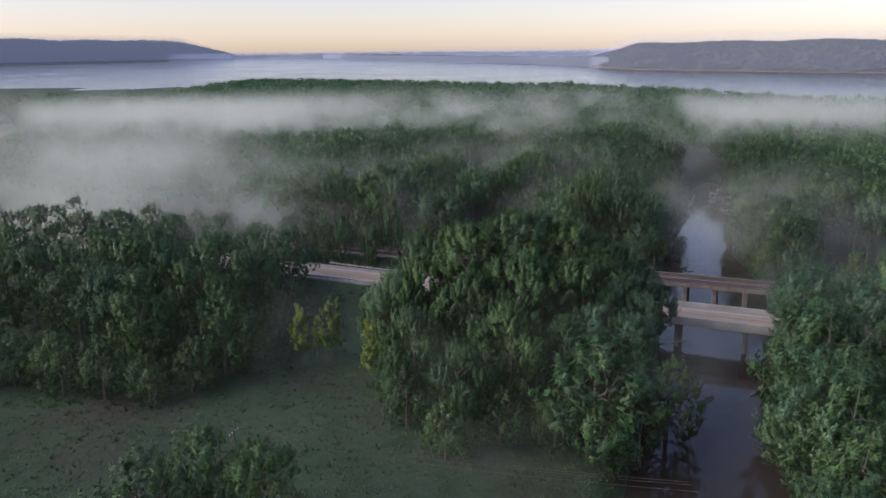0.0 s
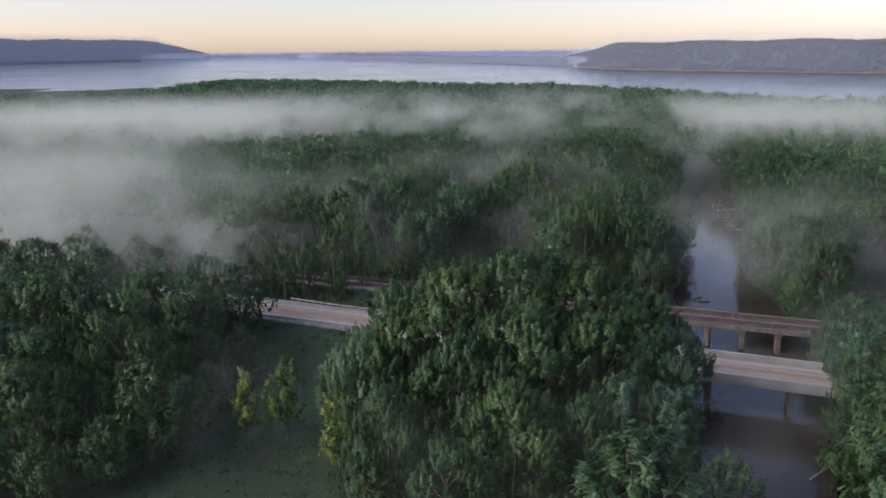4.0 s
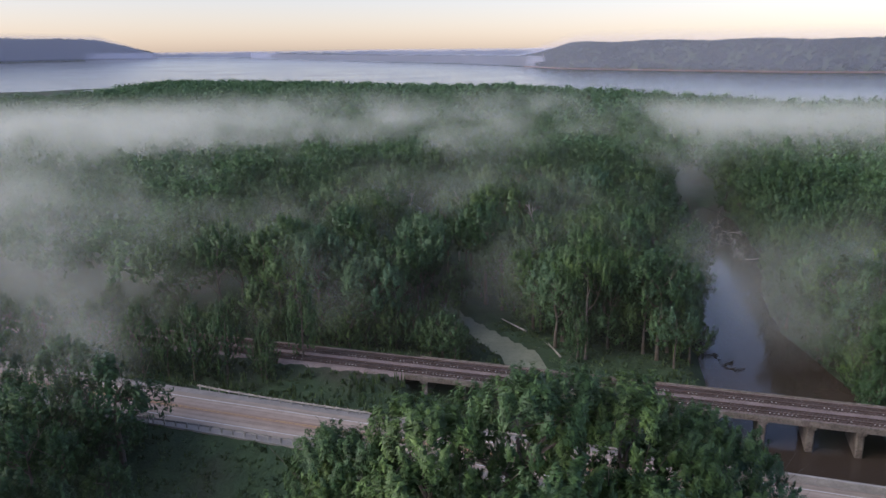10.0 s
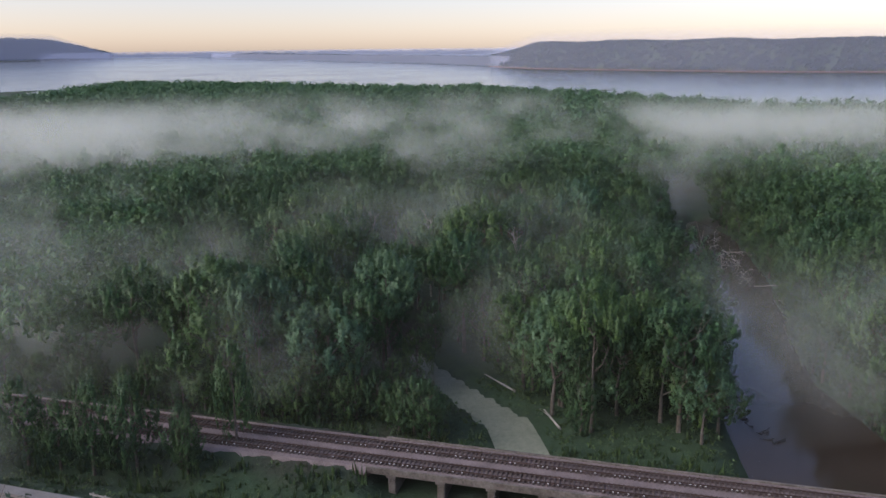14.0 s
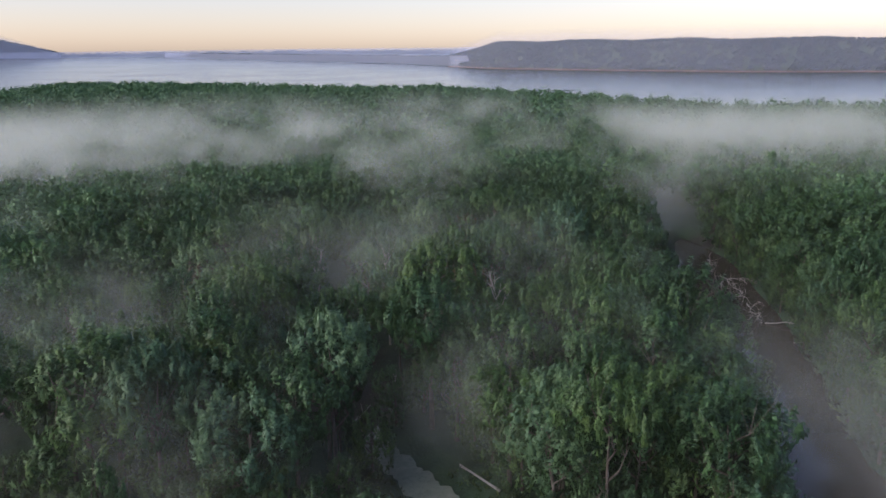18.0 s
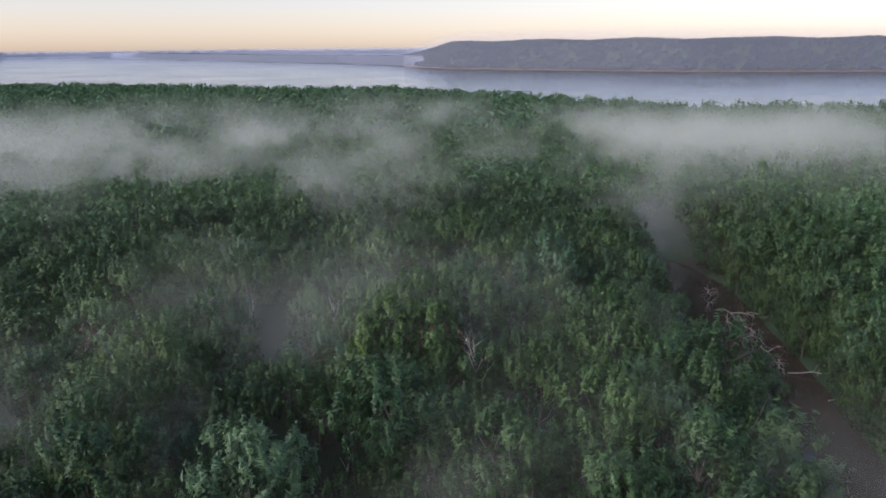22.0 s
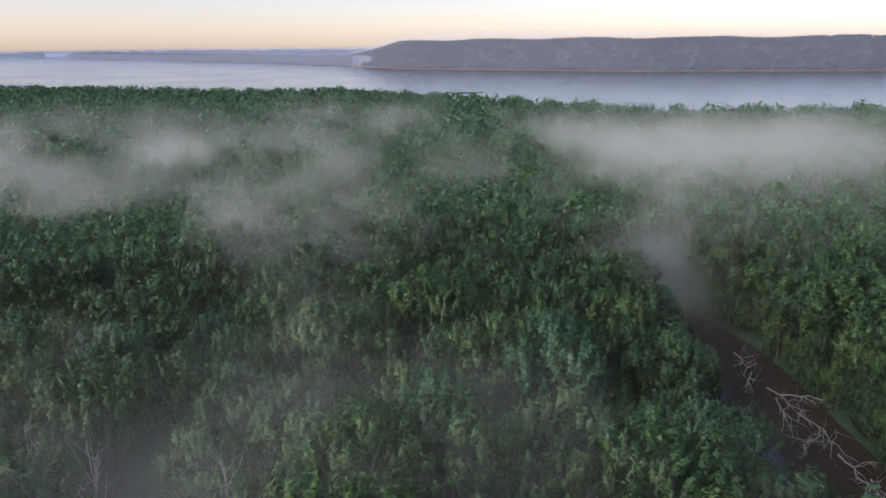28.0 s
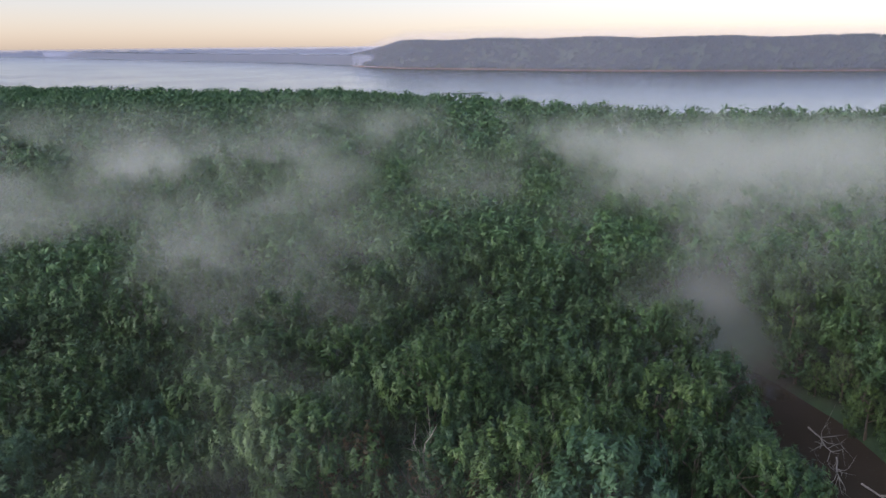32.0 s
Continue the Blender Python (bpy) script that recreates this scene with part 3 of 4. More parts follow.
# bushes hanging over the far bank, and under the trees at the edge of the meadow
for line_y in np.arange(96, 352, 5.0):
    rx, rw = np.interp(line_y, RIVER[:, 1], RIVER[:, 0]), np.interp(line_y, RIVER[:, 1], RIVER[:, 2])
    x, y = rx + rw * 1.04 + rng.uniform(-1.2, 0.6), line_y + rng.uniform(-1.5, 1.5)
    if abs(road_off(x, y)) > 9 and abs(rail_off(x, y)) > 8:
        plant(5, float(x) + 0.8 + 0.9 * float(smooth(268, 280, line_y)), float(y), float(rng.uniform(5.5, 9.5)), float(rng.uniform(0.9, 1.15)))
for x, y, h in ((-44, 128, 9), (-50, 124, 8), (-37, 142, 9), (-36, 150, 8), (-42, 153, 10), (-58, 125, 9), (-66, 127, 10), (-33, 164, 8), (-76, 130, 9), (-52, 138, 11), (-84, 128, 10), (0, 103, 8), (8, 107, 9), (16, 106, 8), (-6, 113, 9), (24, 108, 9), (-8, 121, 8)):
    plant(5, x, y, h, 1.1)


def woods(name, xs, ys, rs, mats_leaf, tufts, leaves, leaf, label, spray=1.4):
    """Many crowns joined into one stand."""
    protos = [crown_leaves(np.random.default_rng(90 + q), 6.6, 20, 10, tufts, leaves, leaf, core=1.5, spray=spray) for q in range(8)]
    out, facing = [], []
    for x, y in zip(xs, ys):
        s, w, a = rs.uniform(0.8, 1.1), rs.uniform(0.9, 1.2), rs.uniform(0, 6.28)
        c, d = math.cos(a) * s * w, math.sin(a) * s * w
        p, shade = protos[rs.integers(0, 8)]
        q, g = np.empty_like(p), shade.copy()
        q[..., 0], q[..., 1], q[..., 2] = p[..., 0] * c - p[..., 1] * d + x, p[..., 0] * d + p[..., 1] * c + y, p[..., 2] * s + 1.5
        g[:, 0], g[:, 1] = shade[:, 0] * math.cos(a) - shade[:, 1] * math.sin(a), shade[:, 0] * math.sin(a) + shade[:, 1] * math.cos(a)
        out.append(q)
        facing.append(g)
    ob = facets(name, np.concatenate(out), mats_leaf, normals=np.concatenate(facing))
    return tagged(ob, label, "woods", kind="stuff")


near_x, near_y = wx[rest], wy[rest]
mx, my = scatter(-260, 420, 190, 560, 10.2, rng)
taken = (mx > -45) & (mx < 150) & (my < 410) & (my < 400 - 0.4 * np.abs(mx - 55))
ok = wooded(mx, my, 1.5) & ~taken & (np.abs(mx - 0.22 * my) < 60 + 0.62 * my)
woods("near_woods", near_x, near_y, rng, LEAF, 110, 24, 0.5, "dense green crowns of floodplain woods in thin mist")
woods("woods", mx[ok], my[ok], rng, LEAF_HAZED, 62, 10, 0.72, "misty green floodplain woods beyond the railway")
fx, fy = scatter(-900, 800, 560, 1500, 13.0, rng)
ok = wooded(fx, fy, 2) & (np.abs(fx - 0.1 * fy) < 80 + 0.62 * fy)
woods("far_woods", fx[ok], fy[ok], rng, LEAF_HAZED, 16, 3, 1.9, "distant dark green woods along the lake shore", 2.2)
sx, sy = scatter(-260, 220, -60, 150, 13.0, rng)
ok = (off_line(sx, sy, RIVER) > 4) & ((sx < -105) | (sx > 98)) & (np.abs(road_off(sx, sy)) > 14)
woods("side_woods", sx[ok], sy[ok], rng, LEAF, 30, 8, 1.3, "green woods on both sides of the meadow")


# ---- road and road bridge ----
def box(bm, x0, x1, y0, y1, z0, z1, bevel=0.0):
    r = bmesh.ops.create_cube(bm, size=1.0)
    for v in r["verts"]:
        v.co = Vector(((x0 + x1) / 2 + v.co.x * (x1 - x0), (y0 + y1) / 2 + v.co.y * (y1 - y0), (z0 + z1) / 2 + v.co.z * (z1 - z0)))
    if bevel:
        bmesh.ops.bevel(bm, geom=list({e for v in r["verts"] for e in v.link_edges}), offset=bevel, segments=1, affect="EDGES")


def boxed(name, mat, boxes, parent=None, label="", bevel=0.0):
    bm = bmesh.new()
    for b in boxes:
        box(bm, *b, bevel)
    return part(name, bm, mat, parent, label)


# along-axis coordinates: s runs with the road or railway, o is across
road_frame = pose(0, ROAD_Y, DECK_ROAD, 0, 0, math.degrees(ROAD_TURN))
rail_frame = pose(0, RAIL_Y, DECK_RAIL, 0, 0, math.degrees(RAIL_TURN))
ROAD_A, ROAD_B = 41.5, 94.0

road = boxed("road", ASPHALT, [(-320, 330, -4.6, 4.6, -0.25, 0.0)])
road.matrix_basis = road_frame
tagged(road, "two-lane grey asphalt highway with faded lines", "road", kind="structure")
for name, mat, o, w in (("edge_line", PAINT_WHITE, -3.25, 0.14), ("edge_line", PAINT_WHITE, 3.25, 0.14), ("centre_line", PAINT_YELLOW, -0.16, 0.11), ("centre_line", PAINT_YELLOW, 0.16, 0.11)):
    boxed(name, mat, [(-320, 330, o - w / 2, o + w / 2, 0.004, 0.008)], road)
for o in (-5.4, 5.4):
    boxed("gravel_shoulder", SHOULDER, [(-320, ROAD_A, o - 0.8, o + 0.8, -0.3, -0.02), (ROAD_B, 330, o - 0.8, o + 0.8, -0.3, -0.02)], road)

bridge = new("road_bridge")
bridge.matrix_basis = road_frame
tagged(bridge, "low concrete road bridge with solid parapets over brown river", "bridge")
boxed("deck", CONCRETE, [(ROAD_A, ROAD_B, -5.4, 5.4, -0.75, -0.26)], bridge)
for o in (-5.2, 5.2):
    boxed("parapet", CONCRETE, [(ROAD_A, ROAD_B, o - 0.2, o + 0.2, -0.9, 0.85)], bridge, "pale concrete parapet", 0.04)
for s in (53.0, 66.0, 79.0):
    boxed("pier_cap", OLD_CONCRETE, [(s - 0.6, s + 0.6, -5.0, 5.0, -1.5, -0.76)], bridge)
    for o in (-3.8, 0.0, 3.8):
        boxed("pier_column", OLD_CONCRETE, [(s - 0.4, s + 0.4, o - 0.4, o + 0.4, -6.4, -1.51)], bridge, "", 0.1)
for s in (ROAD_A, ROAD_B):
    boxed("abutment", OLD_CONCRETE, [(s - 0.8, s + 0.8, -5.4, 5.4, -6.0, -0.77)], bridge)

# ---- railway ----
TR_A, TR_B = 6.0, 101.0
ballast = new("ballast_bed")
ballast.matrix_basis = rail_frame
tagged(ballast, "grey-pink stone ballast bed", "ballast", kind="structure")
bm = bmesh.new()
prof = [(-5.2, -0.75), (-4.2, -0.16), (4.2, -0.16), (5.2, -0.75)]
for a, b in ((-330, TR_A), (TR_B, 330)):
    ends = [[bm.verts.new((s, o, z)) for o, z in prof] for s in (a, b)]
    for q in range(3):
        bm.faces.new((ends[0][q], ends[1][q], ends[1][q + 1], ends[0][q + 1]))
part("embankment_ballast", bm, BALLAST, ballast)
trestle = new("railway_trestle")
trestle.matrix_basis = rail_frame
tagged(trestle, "long low concrete railway trestle with ballasted deck", "bridge")
boxed("deck", OLD_CONCRETE, [(TR_A, TR_B, -4.4, 4.4, -0.75, -0.3)], trestle, "stained concrete slab deck")
boxed("ballast", BALLAST, [(TR_A, TR_B, -4.05, 4.05, -0.295, -0.16)], trestle, "grey-pink ballast")
for o in (-4.25, 4.25):
    boxed("curb", OLD_CONCRETE, [(TR_A, TR_B, o - 0.17, o + 0.17, -0.9, 0.06)], trestle, "weathered concrete curb", 0.03)
s = TR_A + 3.4
while s < TR_B - 1:
    bm = bmesh.new()
    box(bm, s - 0.7, s + 0.7, -4.3, 4.3, -1.35, -0.76, 0.06)
    box(bm, s - 0.55, s + 0.55, -3.9, 3.9, -6.2, -1.36, 0.15)
    part("pier", bm, OLD_CONCRETE, trestle, "stained concrete pier")
    s += 6.7
boxed("abutment", OLD_CONCRETE, [(TR_A - 1.2, TR_A - 0.01, -4.4, 4.4, -3.4, -0.3)], trestle)

RAIL_PROFILE = [(-0.07, 0), (0.07, 0), (0.07, 0.02), (0.015, 0.04), (0.015, 0.12), (0.036, 0.125), (0.036, 0.16), (-0.036, 0.16), (-0.036, 0.125), (-0.015, 0.12), (-0.015, 0.04), (-0.07, 0.02)]
tie_mesh = None
for o in (-2.05, 2.05):
    track = new("railway_track")
    track.matrix_basis = rail_frame @ pose(0, o, 0)
    tagged(track, "rusty railway track on dark wooden ties", "track", "railway tracks")
    for g in (-0.75, 0.75):
        bm = bmesh.new()
        ends = [[bm.verts.new((s, g + a, 0.05 + b)) for a, b in RAIL_PROFILE] for s in (-330, 330)]
        for q in range(12):
            bm.faces.new((ends[0][q], ends[1][q], ends[1][(q + 1) % 12], ends[0][(q + 1) % 12]))
        part("rail", bm, RAIL, track)
    if tie_mesh is None:
        bm = bmesh.new()
        box(bm, -0.12, 0.12, -1.3, 1.3, -0.14, 0.04, 0.02)
        first = part("tie", bm, TIE, track)
        tie_mesh = first.data
        first.location.x = -16.0
        k = 1
    else:
        k = 0
    while k < 170:
        t = new("tie", tie_mesh)
        t.parent = track
        t.location = (-16 + k * 0.62, random.uniform(-0.04, 0.04), 0)
        t.rotation_euler.z = random.uniform(-0.02, 0.02)
        k += 1
    clips = [(-16 + 0.62 * q - 0.1, -16 + 0.62 * q + 0.1, g - 0.2, g - 0.06, 0.04, 0.075) for q in range(170) for g in (-0.75, 0.89) if random.random() < 0.55]
    boxed("rail_clips", PAINT_WHITE, clips, track, "pale rail fastenings")["kind"] = "stuff"
    boxed("tie_row", TIE, [(s - 0.12, s + 0.12, -1.3, 1.3, -0.14, 0.04) for s in [-16 - 0.62 * q for q in range(1, 200)] + [-16 + 0.62 * q for q in range(170, 330)]], track)["kind"] = "stuff"

# duckweed on the slough
sv, sf = [], []
for q, (x, y, w) in enumerate(SLOUGH):
    a, b = SLOUGH[max(q - 1, 0)], SLOUGH[min(q + 1, len(SLOUGH) - 1)]
    d = unit(np.array((b[0] - a[0], b[1] - a[1])))
    sv += [(x - d[1] * (w + 1.2), y + d[0] * (w + 1.2), 0.85), (x + d[1] * (w + 1.2), y - d[0] * (w + 1.2), 0.85)]
    if q:
        sf.append((2 * q - 2, 2 * q - 1, 2 * q + 1, 2 * q))
tagged(link("slough", sv, sf, DUCKWEED), "narrow backwater covered with pale duckweed", "backwater", kind="structure")


# ---- bluffs across the lake ----
def bluff(name, base, heights, depth, mat, label, gap, lump, seed):
    """A wooded ridge along a base line, with tree crowns over its face."""
    rs = np.random.default_rng(seed)
    base = np.array(base, float)
    along = np.concatenate([[0], np.cumsum(np.hypot(*np.diff(base, axis=0).T))])
    n = max(8, int(along[-1] / 40))
    s = np.linspace(0, along[-1], n)
    bx, by, hh = np.interp(s, along, base[:, 0]), np.interp(s, along, base[:, 1]), np.interp(s, along, heights)
    out = unit(np.stack([bx, by], 1))
    prof = [(0.0, -0.05), (0.05, 0.06), (0.25, 0.4), (0.5, 0.78), (0.68, 0.96), (1.0, 1.0), (2.0, 1.02), (2.3, -0.1)]
    v, f = [], []
    for i in range(n):
        z0 = lake_level(bx[i], by[i])
        wob = 1 + 0.12 * math.sin(s[i] * 0.011) + 0.06 * math.sin(s[i] * 0.037)
        for d, h in prof:
            v.append((bx[i] + out[i, 0] * d * depth * wob, by[i] + out[i, 1] * d * depth * wob, z0 + h * hh[i] * (1 + 0.03 * math.sin(s[i] * 0.02 + d))))
    m = len(prof)
    for i in range(n - 1):
        for j in range(m - 1):
            f.append((i * m + j, (i + 1) * m + j, (i + 1) * m + j + 1, i * m + j + 1))
    top = link(name, v, f, mat)
    tagged(top, label, "bluff", kind="structure")
    if seed == 1:
        rows = [(bx[i] - out[i, 0] * d, by[i] - out[i, 1] * d, lake_level(bx[i], by[i]) + h) for i in range(n) for d, h in ((12, -1.0), (3, 3.2))]
        link("shore_embankment", rows, [(2 * i, 2 * i + 2, 2 * i + 3, 2 * i + 1) for i in range(n - 1)], SHORE_EARTH, top, "thin reddish embankment along the shore")
    v = np.array(v).reshape(n, m, 3)
    cnt = int(along[-1] * depth * 1.2 / gap ** 2)
    u, w = rs.uniform(0, n - 1.001, cnt), rs.uniform(0.8, 5.4, cnt)
    i, j = u.astype(int), w.astype(int)
    fu, fw = (u - i)[:, None], (w - j)[:, None]
    p = (v[i, j] * (1 - fu) + v[i + 1, j] * fu) * (1 - fw) + (v[i, j + 1] * (1 - fu) + v[i + 1, j + 1] * fu) * fw
    proto, shade = crown_leaves(np.random.default_rng(5), 0.5, 0.8, -0.3, 7, 2, 0.62, core=0.4, spray=0.3)
    sc = lump * rs.uniform(0.7, 1.3, cnt)
    q = proto[None] * sc[:, None, None, None] + p[:, None, None, :]
    crowns = facets("crowns", q.reshape(-1, 3, 3), mat, top, normals=np.tile(shade, (cnt, 1)))
    crowns["kind"] = "stuff"
    return top


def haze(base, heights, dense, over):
    """A leaning see-through sheet added to paint aerial haze over a ridge, clear of the lake before it."""
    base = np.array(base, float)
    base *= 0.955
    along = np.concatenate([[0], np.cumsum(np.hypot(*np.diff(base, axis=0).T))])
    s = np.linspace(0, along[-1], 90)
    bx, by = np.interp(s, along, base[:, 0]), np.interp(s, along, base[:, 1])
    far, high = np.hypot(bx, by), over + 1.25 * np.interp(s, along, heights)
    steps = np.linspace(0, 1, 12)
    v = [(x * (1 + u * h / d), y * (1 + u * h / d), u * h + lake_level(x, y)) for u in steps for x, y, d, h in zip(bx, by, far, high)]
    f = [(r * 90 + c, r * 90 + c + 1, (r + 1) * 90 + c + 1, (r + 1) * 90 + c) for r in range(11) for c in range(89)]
    sheet = link("haze_sheet", v, f, HAZE, shade=True)
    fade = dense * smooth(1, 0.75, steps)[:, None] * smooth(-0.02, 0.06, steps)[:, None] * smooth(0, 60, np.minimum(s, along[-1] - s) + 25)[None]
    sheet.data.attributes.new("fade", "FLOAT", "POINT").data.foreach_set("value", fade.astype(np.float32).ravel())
    tagged(sheet, "see-through bluish sheet standing in for haze before a ridge", "haze", kind="stuff")


SHORE_EARTH = surface("red_shore_earth", (0.13, 0.085, 0.065), (0.24, 0.16, 0.125), 0.02, 0.95)
LEAF_FAR = leaf_material("hillside_leaves", (0.05, 0.076, 0.046), (0.074, 0.1, 0.058))
RIDGES = [
    ("bluff_right", [(540, 3010), (645, 2680), (875, 2410), (1130, 2105), (1605, 1840), (2645, 1440), (3800, 1035)], [29, 78, 82, 81, 80, 79, 77], 170, "steep wooded bluff across the lake", 11, 10, 0.27),
    ("point", [(-700, 4700), (-200, 4200), (370, 3600), (620, 3000)], [8, 12, 16, 20], 200, "low wooded point running into the lake", 18, 16, 0.4),
    ("bluff_left", [(-3300, 3000), (-2300, 3400), (-1900, 3850), (-1420, 4400), (-1320, 4480), (-1180, 4600)], [118, 108, 96, 84, 50, 3], 260, "long flat-topped wooded bluff beyond the lake", 22, 20, 0.45),
    ("far_hills", [(-2200, 4300), (-1000, 4750), (0, 4820), (900, 4700), (2400, 4150)], [5, 12, 18, 20, 20], 60, "low hazy hills on the horizon", 22, 10, 0.6),
]
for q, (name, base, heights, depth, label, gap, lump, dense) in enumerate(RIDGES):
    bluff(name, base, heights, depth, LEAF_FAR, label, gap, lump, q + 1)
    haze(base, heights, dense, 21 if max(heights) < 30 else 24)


# ---- guard rails, poles, driftwood, weeds ----
def guard_rail(s0, s1, o, flare):
    top = new("guard_rail")
    top.matrix_basis = road_frame
    tagged(top, "galvanised steel guard rail on short posts", "guard rail", "guard rails")
    prof = [(0.0, 0.42), (0.05, 0.48), (0.0, 0.56), (0.05, 0.64), (0.0, 0.72), (-0.02, 0.72), (0.03, 0.64), (-0.02, 0.56), (0.03, 0.48), (-0.02, 0.42)]
    bm = bmesh.new()
    n = 16
    rows = []
    for q in range(n + 1):
        s = s0 + (s1 - s0) * q / n
        bend = flare * max(0, 1 - q * 4 / n) ** 2
        rows.append([bm.verts.new((s, o + a * (1 if o < 0 else -1) + bend, b)) for a, b in prof])
    for a, b in zip(rows[:-1], rows[1:]):
        for q in range(len(prof)):
            bm.faces.new((a[q], b[q], b[(q + 1) % len(prof)], a[(q + 1) % len(prof)]))
    part("beam", bm, GALVANISED, top)
    post = None
    s = s0 + 0.4
    while s < s1:
        u = (s - s0) / (s1 - s0)
        bend = flare * max(0, 1 - u * 4) ** 2
        if post is None:
            post = boxed("post", DEADWOOD, [(-0.08, 0.08, -0.09, 0.09, -0.9, 0.74)], top, "pale weathered wooden post")
            me, p = post.data, post
        else:
            p = new("post", me)
            p.parent = top
            p["label"] = "pale weathered wooden post"
        p.location = (s, o + (0.16 if o > 0 else -0.16) + bend, 0)
        s += 1.9
    return top


guard_rail(-35, ROAD_A, 5.5, 0.9)
guard_rail(-38, ROAD_A, -5.5, -0.6)
guard_rail(ROAD_B, 150, 5.5, 0)
guard_rail(ROAD_B, 150, -5.5, 0)

POLES = [(-85.0, 108.0), (-28.0, 95.6), (28.0, 80.8)]
for x, y in POLES:
    z = float(ground_height(np.array(x), np.array(y)))
    top = new("utility_pole")
    top.matrix_basis = pose(x, y, z, 0, 0, -14)
    tagged(top, "weathered wooden utility pole in the meadow", "utility pole", "utility poles")
    v, f = [], []
    limb(v, f, (0, 0, -0.5), (0, 0, 9.0), 0.16, 0.11, 10)
    link("pole", v, f, BARK, top)
    boxed("crossarm", BARK, [(-0.06, 0.06, -1.2, 1.2, 8.3, 8.42)], top)
    for o in (-1.1, -0.4, 0.4, 1.1):
        v, f = [], []
        limb(v, f, (0, o, 8.42), (0, o, 8.58), 0.06, 0.09, 8)
        link("insulator", v, f, PAINT_WHITE, top, "pale ceramic insulator")
for o in (-1.1, 0.4, 1.1):
    v, f = [], []
    for (ax, ay), (bx, by) in zip(POLES[:-1], POLES[1:]):
        pts = [(ax + (bx - ax) * u - o * 0.23, ay + (by - ay) * u + o * 0.97, 10.25 - 3.2 * u * (1 - u)) for u in np.linspace(0, 1, 11)]
        for a, b in zip(pts[:-1], pts[1:]):
            limb(v, f, a, b, 0.018, 0.018, 4)
    tagged(link("power_line", v, f, TIE), "dark sagging power line between poles", "cable", "power lines")


def driftwood(seed, x, y, length, turn, tip, z=0.25):
    rs = np.random.default_rng(seed)
    v, f = branching(rs, length, length * 0.42, 0.15, 9, 3, 0.12)
    ob = link("driftwood", v, f, DEADWOOD)
    ob.matrix_basis = pose(x, y, z, tip, 0, turn)
    return tagged(ob, "bleached fallen tree snag lying in the river", "driftwood", "river snags")


for q, (x, y, length, turn, tip) in enumerate([(107, 286, 9, 62, 82), (109, 292, 8, -35, 80), (110, 299, 12, -22, 83), (112, 305, 9, -58, 80), (114, 312, 14, -18, 82), (114.5, 318, 12, -34, 80), (116, 322, 13, -12, 83),
                                               (118, 329, 10, -40, 80), (121, 338, 12, -24, 83), (116.5, 319, 8, 20, 72), (106, 274, 8, 80, 84), (61, 211, 4, 200, 80), (46, 152, 6, 60, 70), (56, 128, 6, 120, 80)]):
    driftwood(40 + q, x - 2.5, y, length, turn, tip)
DARKWOOD = surface("wet_dark_wood", (0.025, 0.022, 0.02), (0.06, 0.05, 0.045), 1.0, 0.6, 6.0, 0.03)
for q, (x, y, r) in enumerate([(66.5, 208.5, 1.6), (66.0, 212.0, 1.5), (65.6, 216.5, 1.2), (68.0, 224.5, 1.3)]):
    rs = np.random.default_rng(60 + q)
    v, f = [], []
    for _ in range(9):
        a = rs.normal(0, r * 0.5, 2)
        w = rs.uniform(0, 6.28)
        limb(v, f, (a[0], a[1], 0.02), (a[0] + math.cos(w) * r * 0.7, a[1] + math.sin(w) * r * 0.4, rs.uniform(0.05, 0.4)), 0.12, 0.05, 5)
    ob = link("river_debris", v, f, DARKWOOD)
    ob.matrix_basis = pose(x, y, 0)
    tagged(ob, "dark half-sunken branches in the still river", "driftwood", "river debris")
for q, (x, y, h) in enumerate([(9, 293, 18), (22, 285, 19), (37, 262, 20), (-15, 287, 15), (-11, 295, 14), (50, 316, 17), (64, 276, 14), (2, 300, 17)]):
    rs = np.random.default_rng(80 + q)
    v, f = branching(rs, h, 3.2, 0.26, 11, 4, 0.1)
    ob = link("bare_tree", v, f, DEADWOOD)
    ob.matrix_basis = pose(x, y, float(ground_height(np.array(float(x)), np.array(float(y)))), 0, 0, q * 67)
    tagged(ob, "bare dead tree with pale grey branches", "tree", "dead trees")
for q, (x, y, length, turn) in enumerate([(20, 262, 9, 80), (30, 228, 8, 120), (12, 250, 7, 60), (34, 214, 6, 100)]):
    v, f = [], []
    limb(v, f, (0, 0, 0), (length, 0, 0.5), 0.2, 0.1, 8)
    limb(v, f, (length * 0.6, 0, 0.3), (length * 0.85, 1.2, 1.2), 0.08, 0.03, 5)
    ob = link("fallen_log", v, f, DEADWOOD)
    ob.matrix_basis = pose(x, y, float(ground_height(np.array(float(x)), np.array(float(y)))) + 0.25, 0, 0, turn)
    tagged(ob, "pale fallen log on the forest floor", "log", "fallen logs")

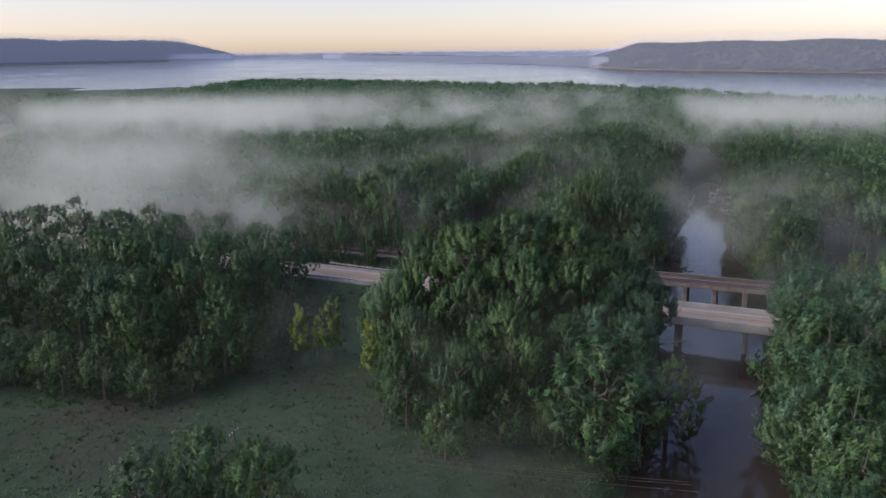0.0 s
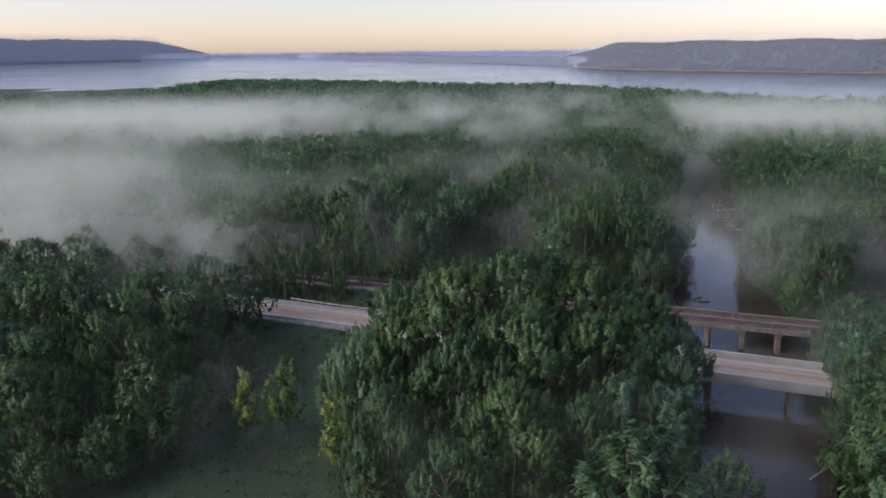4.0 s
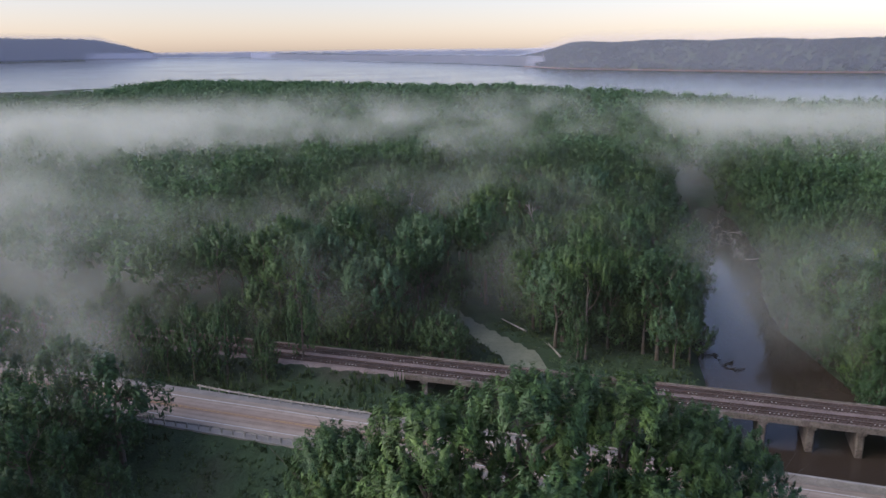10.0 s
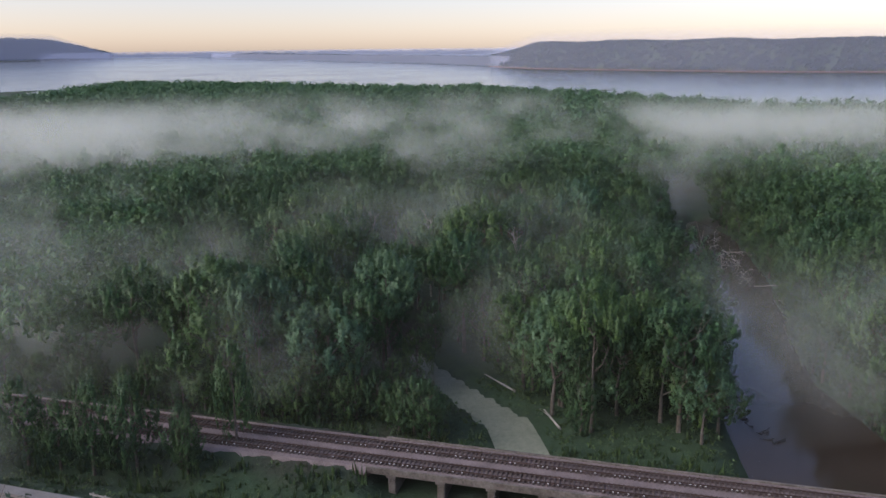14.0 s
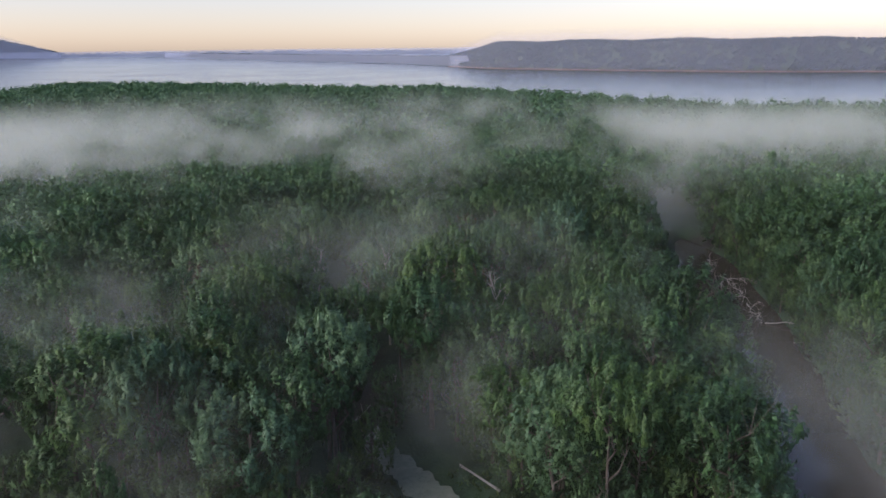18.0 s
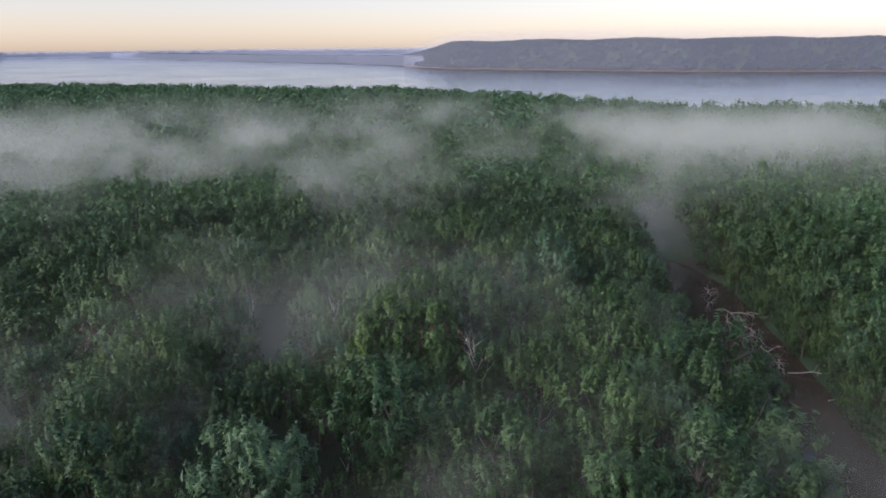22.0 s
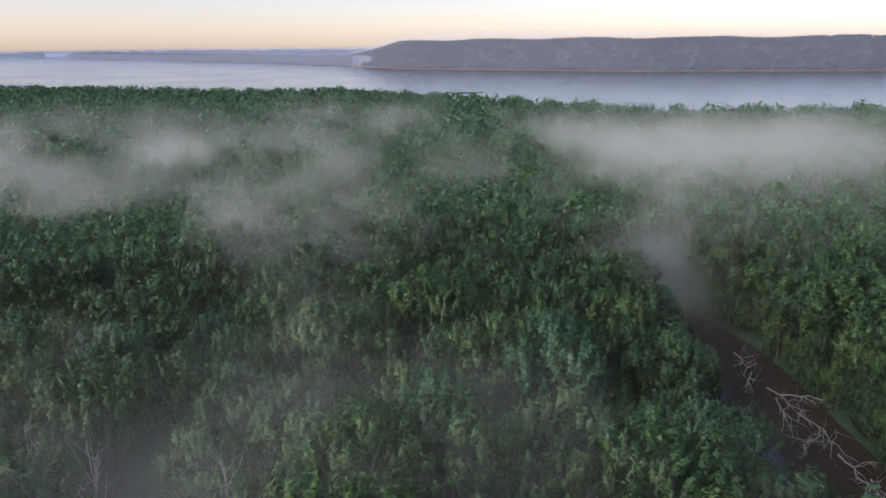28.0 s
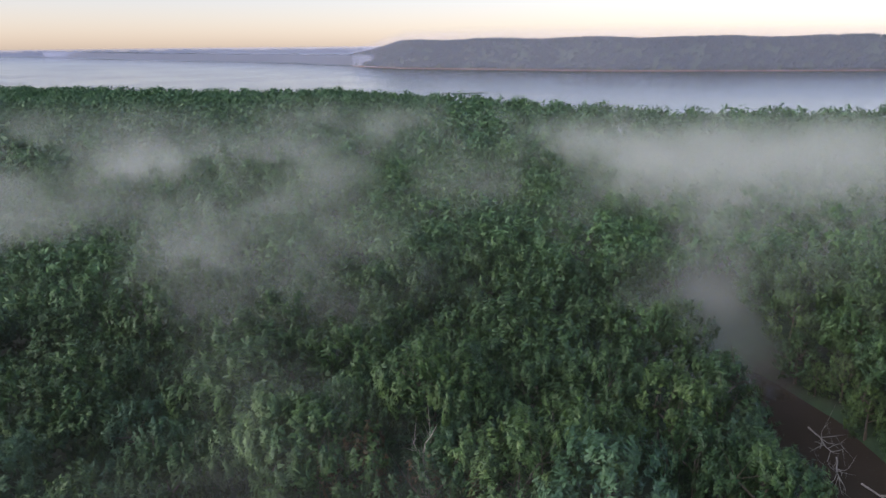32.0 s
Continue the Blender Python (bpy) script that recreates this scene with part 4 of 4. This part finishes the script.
# weeds and tall grass in the open strips
gx, gy = rng.uniform(-110, 110, 30000), rng.uniform(70, 235, 30000)
open_land = (off_line(gx, gy, RIVER) > 1.5) & (np.abs(road_off(gx, gy)) > 6.6) & (np.abs(rail_off(gx, gy)) > 5.4) & (off_line(gx, gy, SLOUGH) > 1.0)
gx, gy = gx[open_land], gy[open_land]
gz = ground_height(gx, gy)
tall = rng.gamma(2.0, 0.17, len(gx)) * (1 + 1.2 * (np.abs(rail_off(gx, gy)) < 14)) * np.where(gy < 160, 0.5, 1.0)
blades = []
for _ in range(5):
    w = rng.uniform(0, 6.28, len(gx))
    bx, by = gx + rng.normal(0, 0.35, len(gx)), gy + rng.normal(0, 0.35, len(gx))
    a = np.stack([bx - np.cos(w) * 0.2, by - np.sin(w) * 0.2, gz - 0.05], 1)
    b = np.stack([bx + np.cos(w) * 0.2, by + np.sin(w) * 0.2, gz - 0.05], 1)
    c = np.stack([bx + rng.normal(0, 0.25, len(gx)), by + rng.normal(0, 0.25, len(gx)), gz + tall * rng.uniform(0.5, 1.2, len(gx))], 1)
    blades.append(np.stack([a, b, c], 1))
GRASS = leaf_material("grass_blades", (0.03, 0.062, 0.024), (0.062, 0.105, 0.04))
tagged(facets("grass", np.concatenate(blades), GRASS), "damp tall grass and weeds in the meadow", "grass", kind="stuff")


# ---- mist ----
MIST = mist_material("mist", 0.19)
# banks: x, y, reach, density
BANKS = [(-105, 275, 52, 1.0), (-140, 430, 70, 0.8), (-190, 510, 80, 0.85), (-90, 545, 55, 0.5), (0, 500, 60, 0.22), (-45, 630, 60, 0.4), (60, 590, 50, 0.25),
         (205, 432, 46, 0.7), (160, 435, 34, 0.5), (240, 445, 50, 0.5), (114, 394, 24, 0.7), (98, 346, 10, 0.6), (195, 420, 38, 0.2), (74, 198, 17, 0.6), (98, 218, 15, 0.75), (76, 150, 24, 0.6), (72, 118, 22, 0.5), (38, 112, 20, 0.35), (58, 138, 18, 0.4), (0, 412, 46, -0.25), (30, 118, 18, 0.4), (102, 270, 30, -1.1), (120, 318, 26, -0.6), (82, 244, 15, -0.3), (30, 222, 14, 0.2),
         (-88, 290, 30, 0.5), (-20, 312, 34, -0.45), (-8, 335, 30, -0.3), (-28, 246, 24, 0.18), (-8, 280, 22, -0.05), (145, 305, 36, -0.3),
         (-10, 88, 34, 0.2), (14, 108, 24, 0.45), (85, 345, 16, 0.35)]


def mist_thickness(x, y):
    t = -0.28 + 0.54 * smooth(180, 270, y) - 0.1 * smooth(430, 620, y) - 0.42 * smooth(300, 318, y) * smooth(395, 360, y) * smooth(-110, -50, x) * smooth(170, 130, x)
    t = t + 0.22 * smooth(195, 225, y) * smooth(318, 296, y) * smooth(-170, -120, x) * smooth(75, 50, x)
    for bx, by, r, d in BANKS:
        t = t + d * np.exp(-((x - bx) ** 2 + (y - by) ** 2) / (r * r))
    return t


def mist_fade(x, y, z):
    low = smooth(190, 140, y)
    high = 6 * smooth(325, 300, y) * smooth(-75, -35, x)
    top = smooth(38 - high, 22 - high, z) * (1 - low) + smooth(26, 8, z) * low
    return (0.6 + 0.4 * smooth(140, 220, y)) * (1 + 0.3 * smooth(330, 450, y)) * smooth(800, 560, y) * top * smooth(0, 9 - 6 * low, z)


def slices():
    y = 24.0
    while y < 940:
        yield y
        y += 13 if y < 540 else 24


LEAN_MIST = 1.1
for y0 in slices():
    half = 130 + 0.62 * y0
    gx = np.linspace(0.13 * y0 - half, 0.13 * y0 + half, 44)
    gz = np.linspace(2, 40, 13)
    v = [(x, y0 + (z - 20) / LEAN_MIST, z) for z in gz for x in gx]
    f = [(r * 44 + c, r * 44 + c + 1, (r + 1) * 44 + c + 1, (r + 1) * 44 + c) for r in range(12) for c in range(43)]
    sheet = link("mist_layer", v, f, MIST, shade=True)
    co = np.array(v)
    edge = np.minimum(1, np.minimum(co[:, 0] - gx[0], gx[-1] - co[:, 0]) / 40)
    for key, value in (("thickness", mist_thickness(co[:, 0], co[:, 1])), ("fade", edge * mist_fade(co[:, 0], co[:, 1], co[:, 2]) * smooth(-60, -240, co[:, 1] - np.interp(co[:, 0], SHORE_X, SHORE_Y)))):
        sheet.data.attributes.new(key, "FLOAT", "POINT").data.foreach_set("value", value.astype(np.float32))
    tagged(sheet, "thin drifting layer of pale morning mist", "mist", kind="stuff")
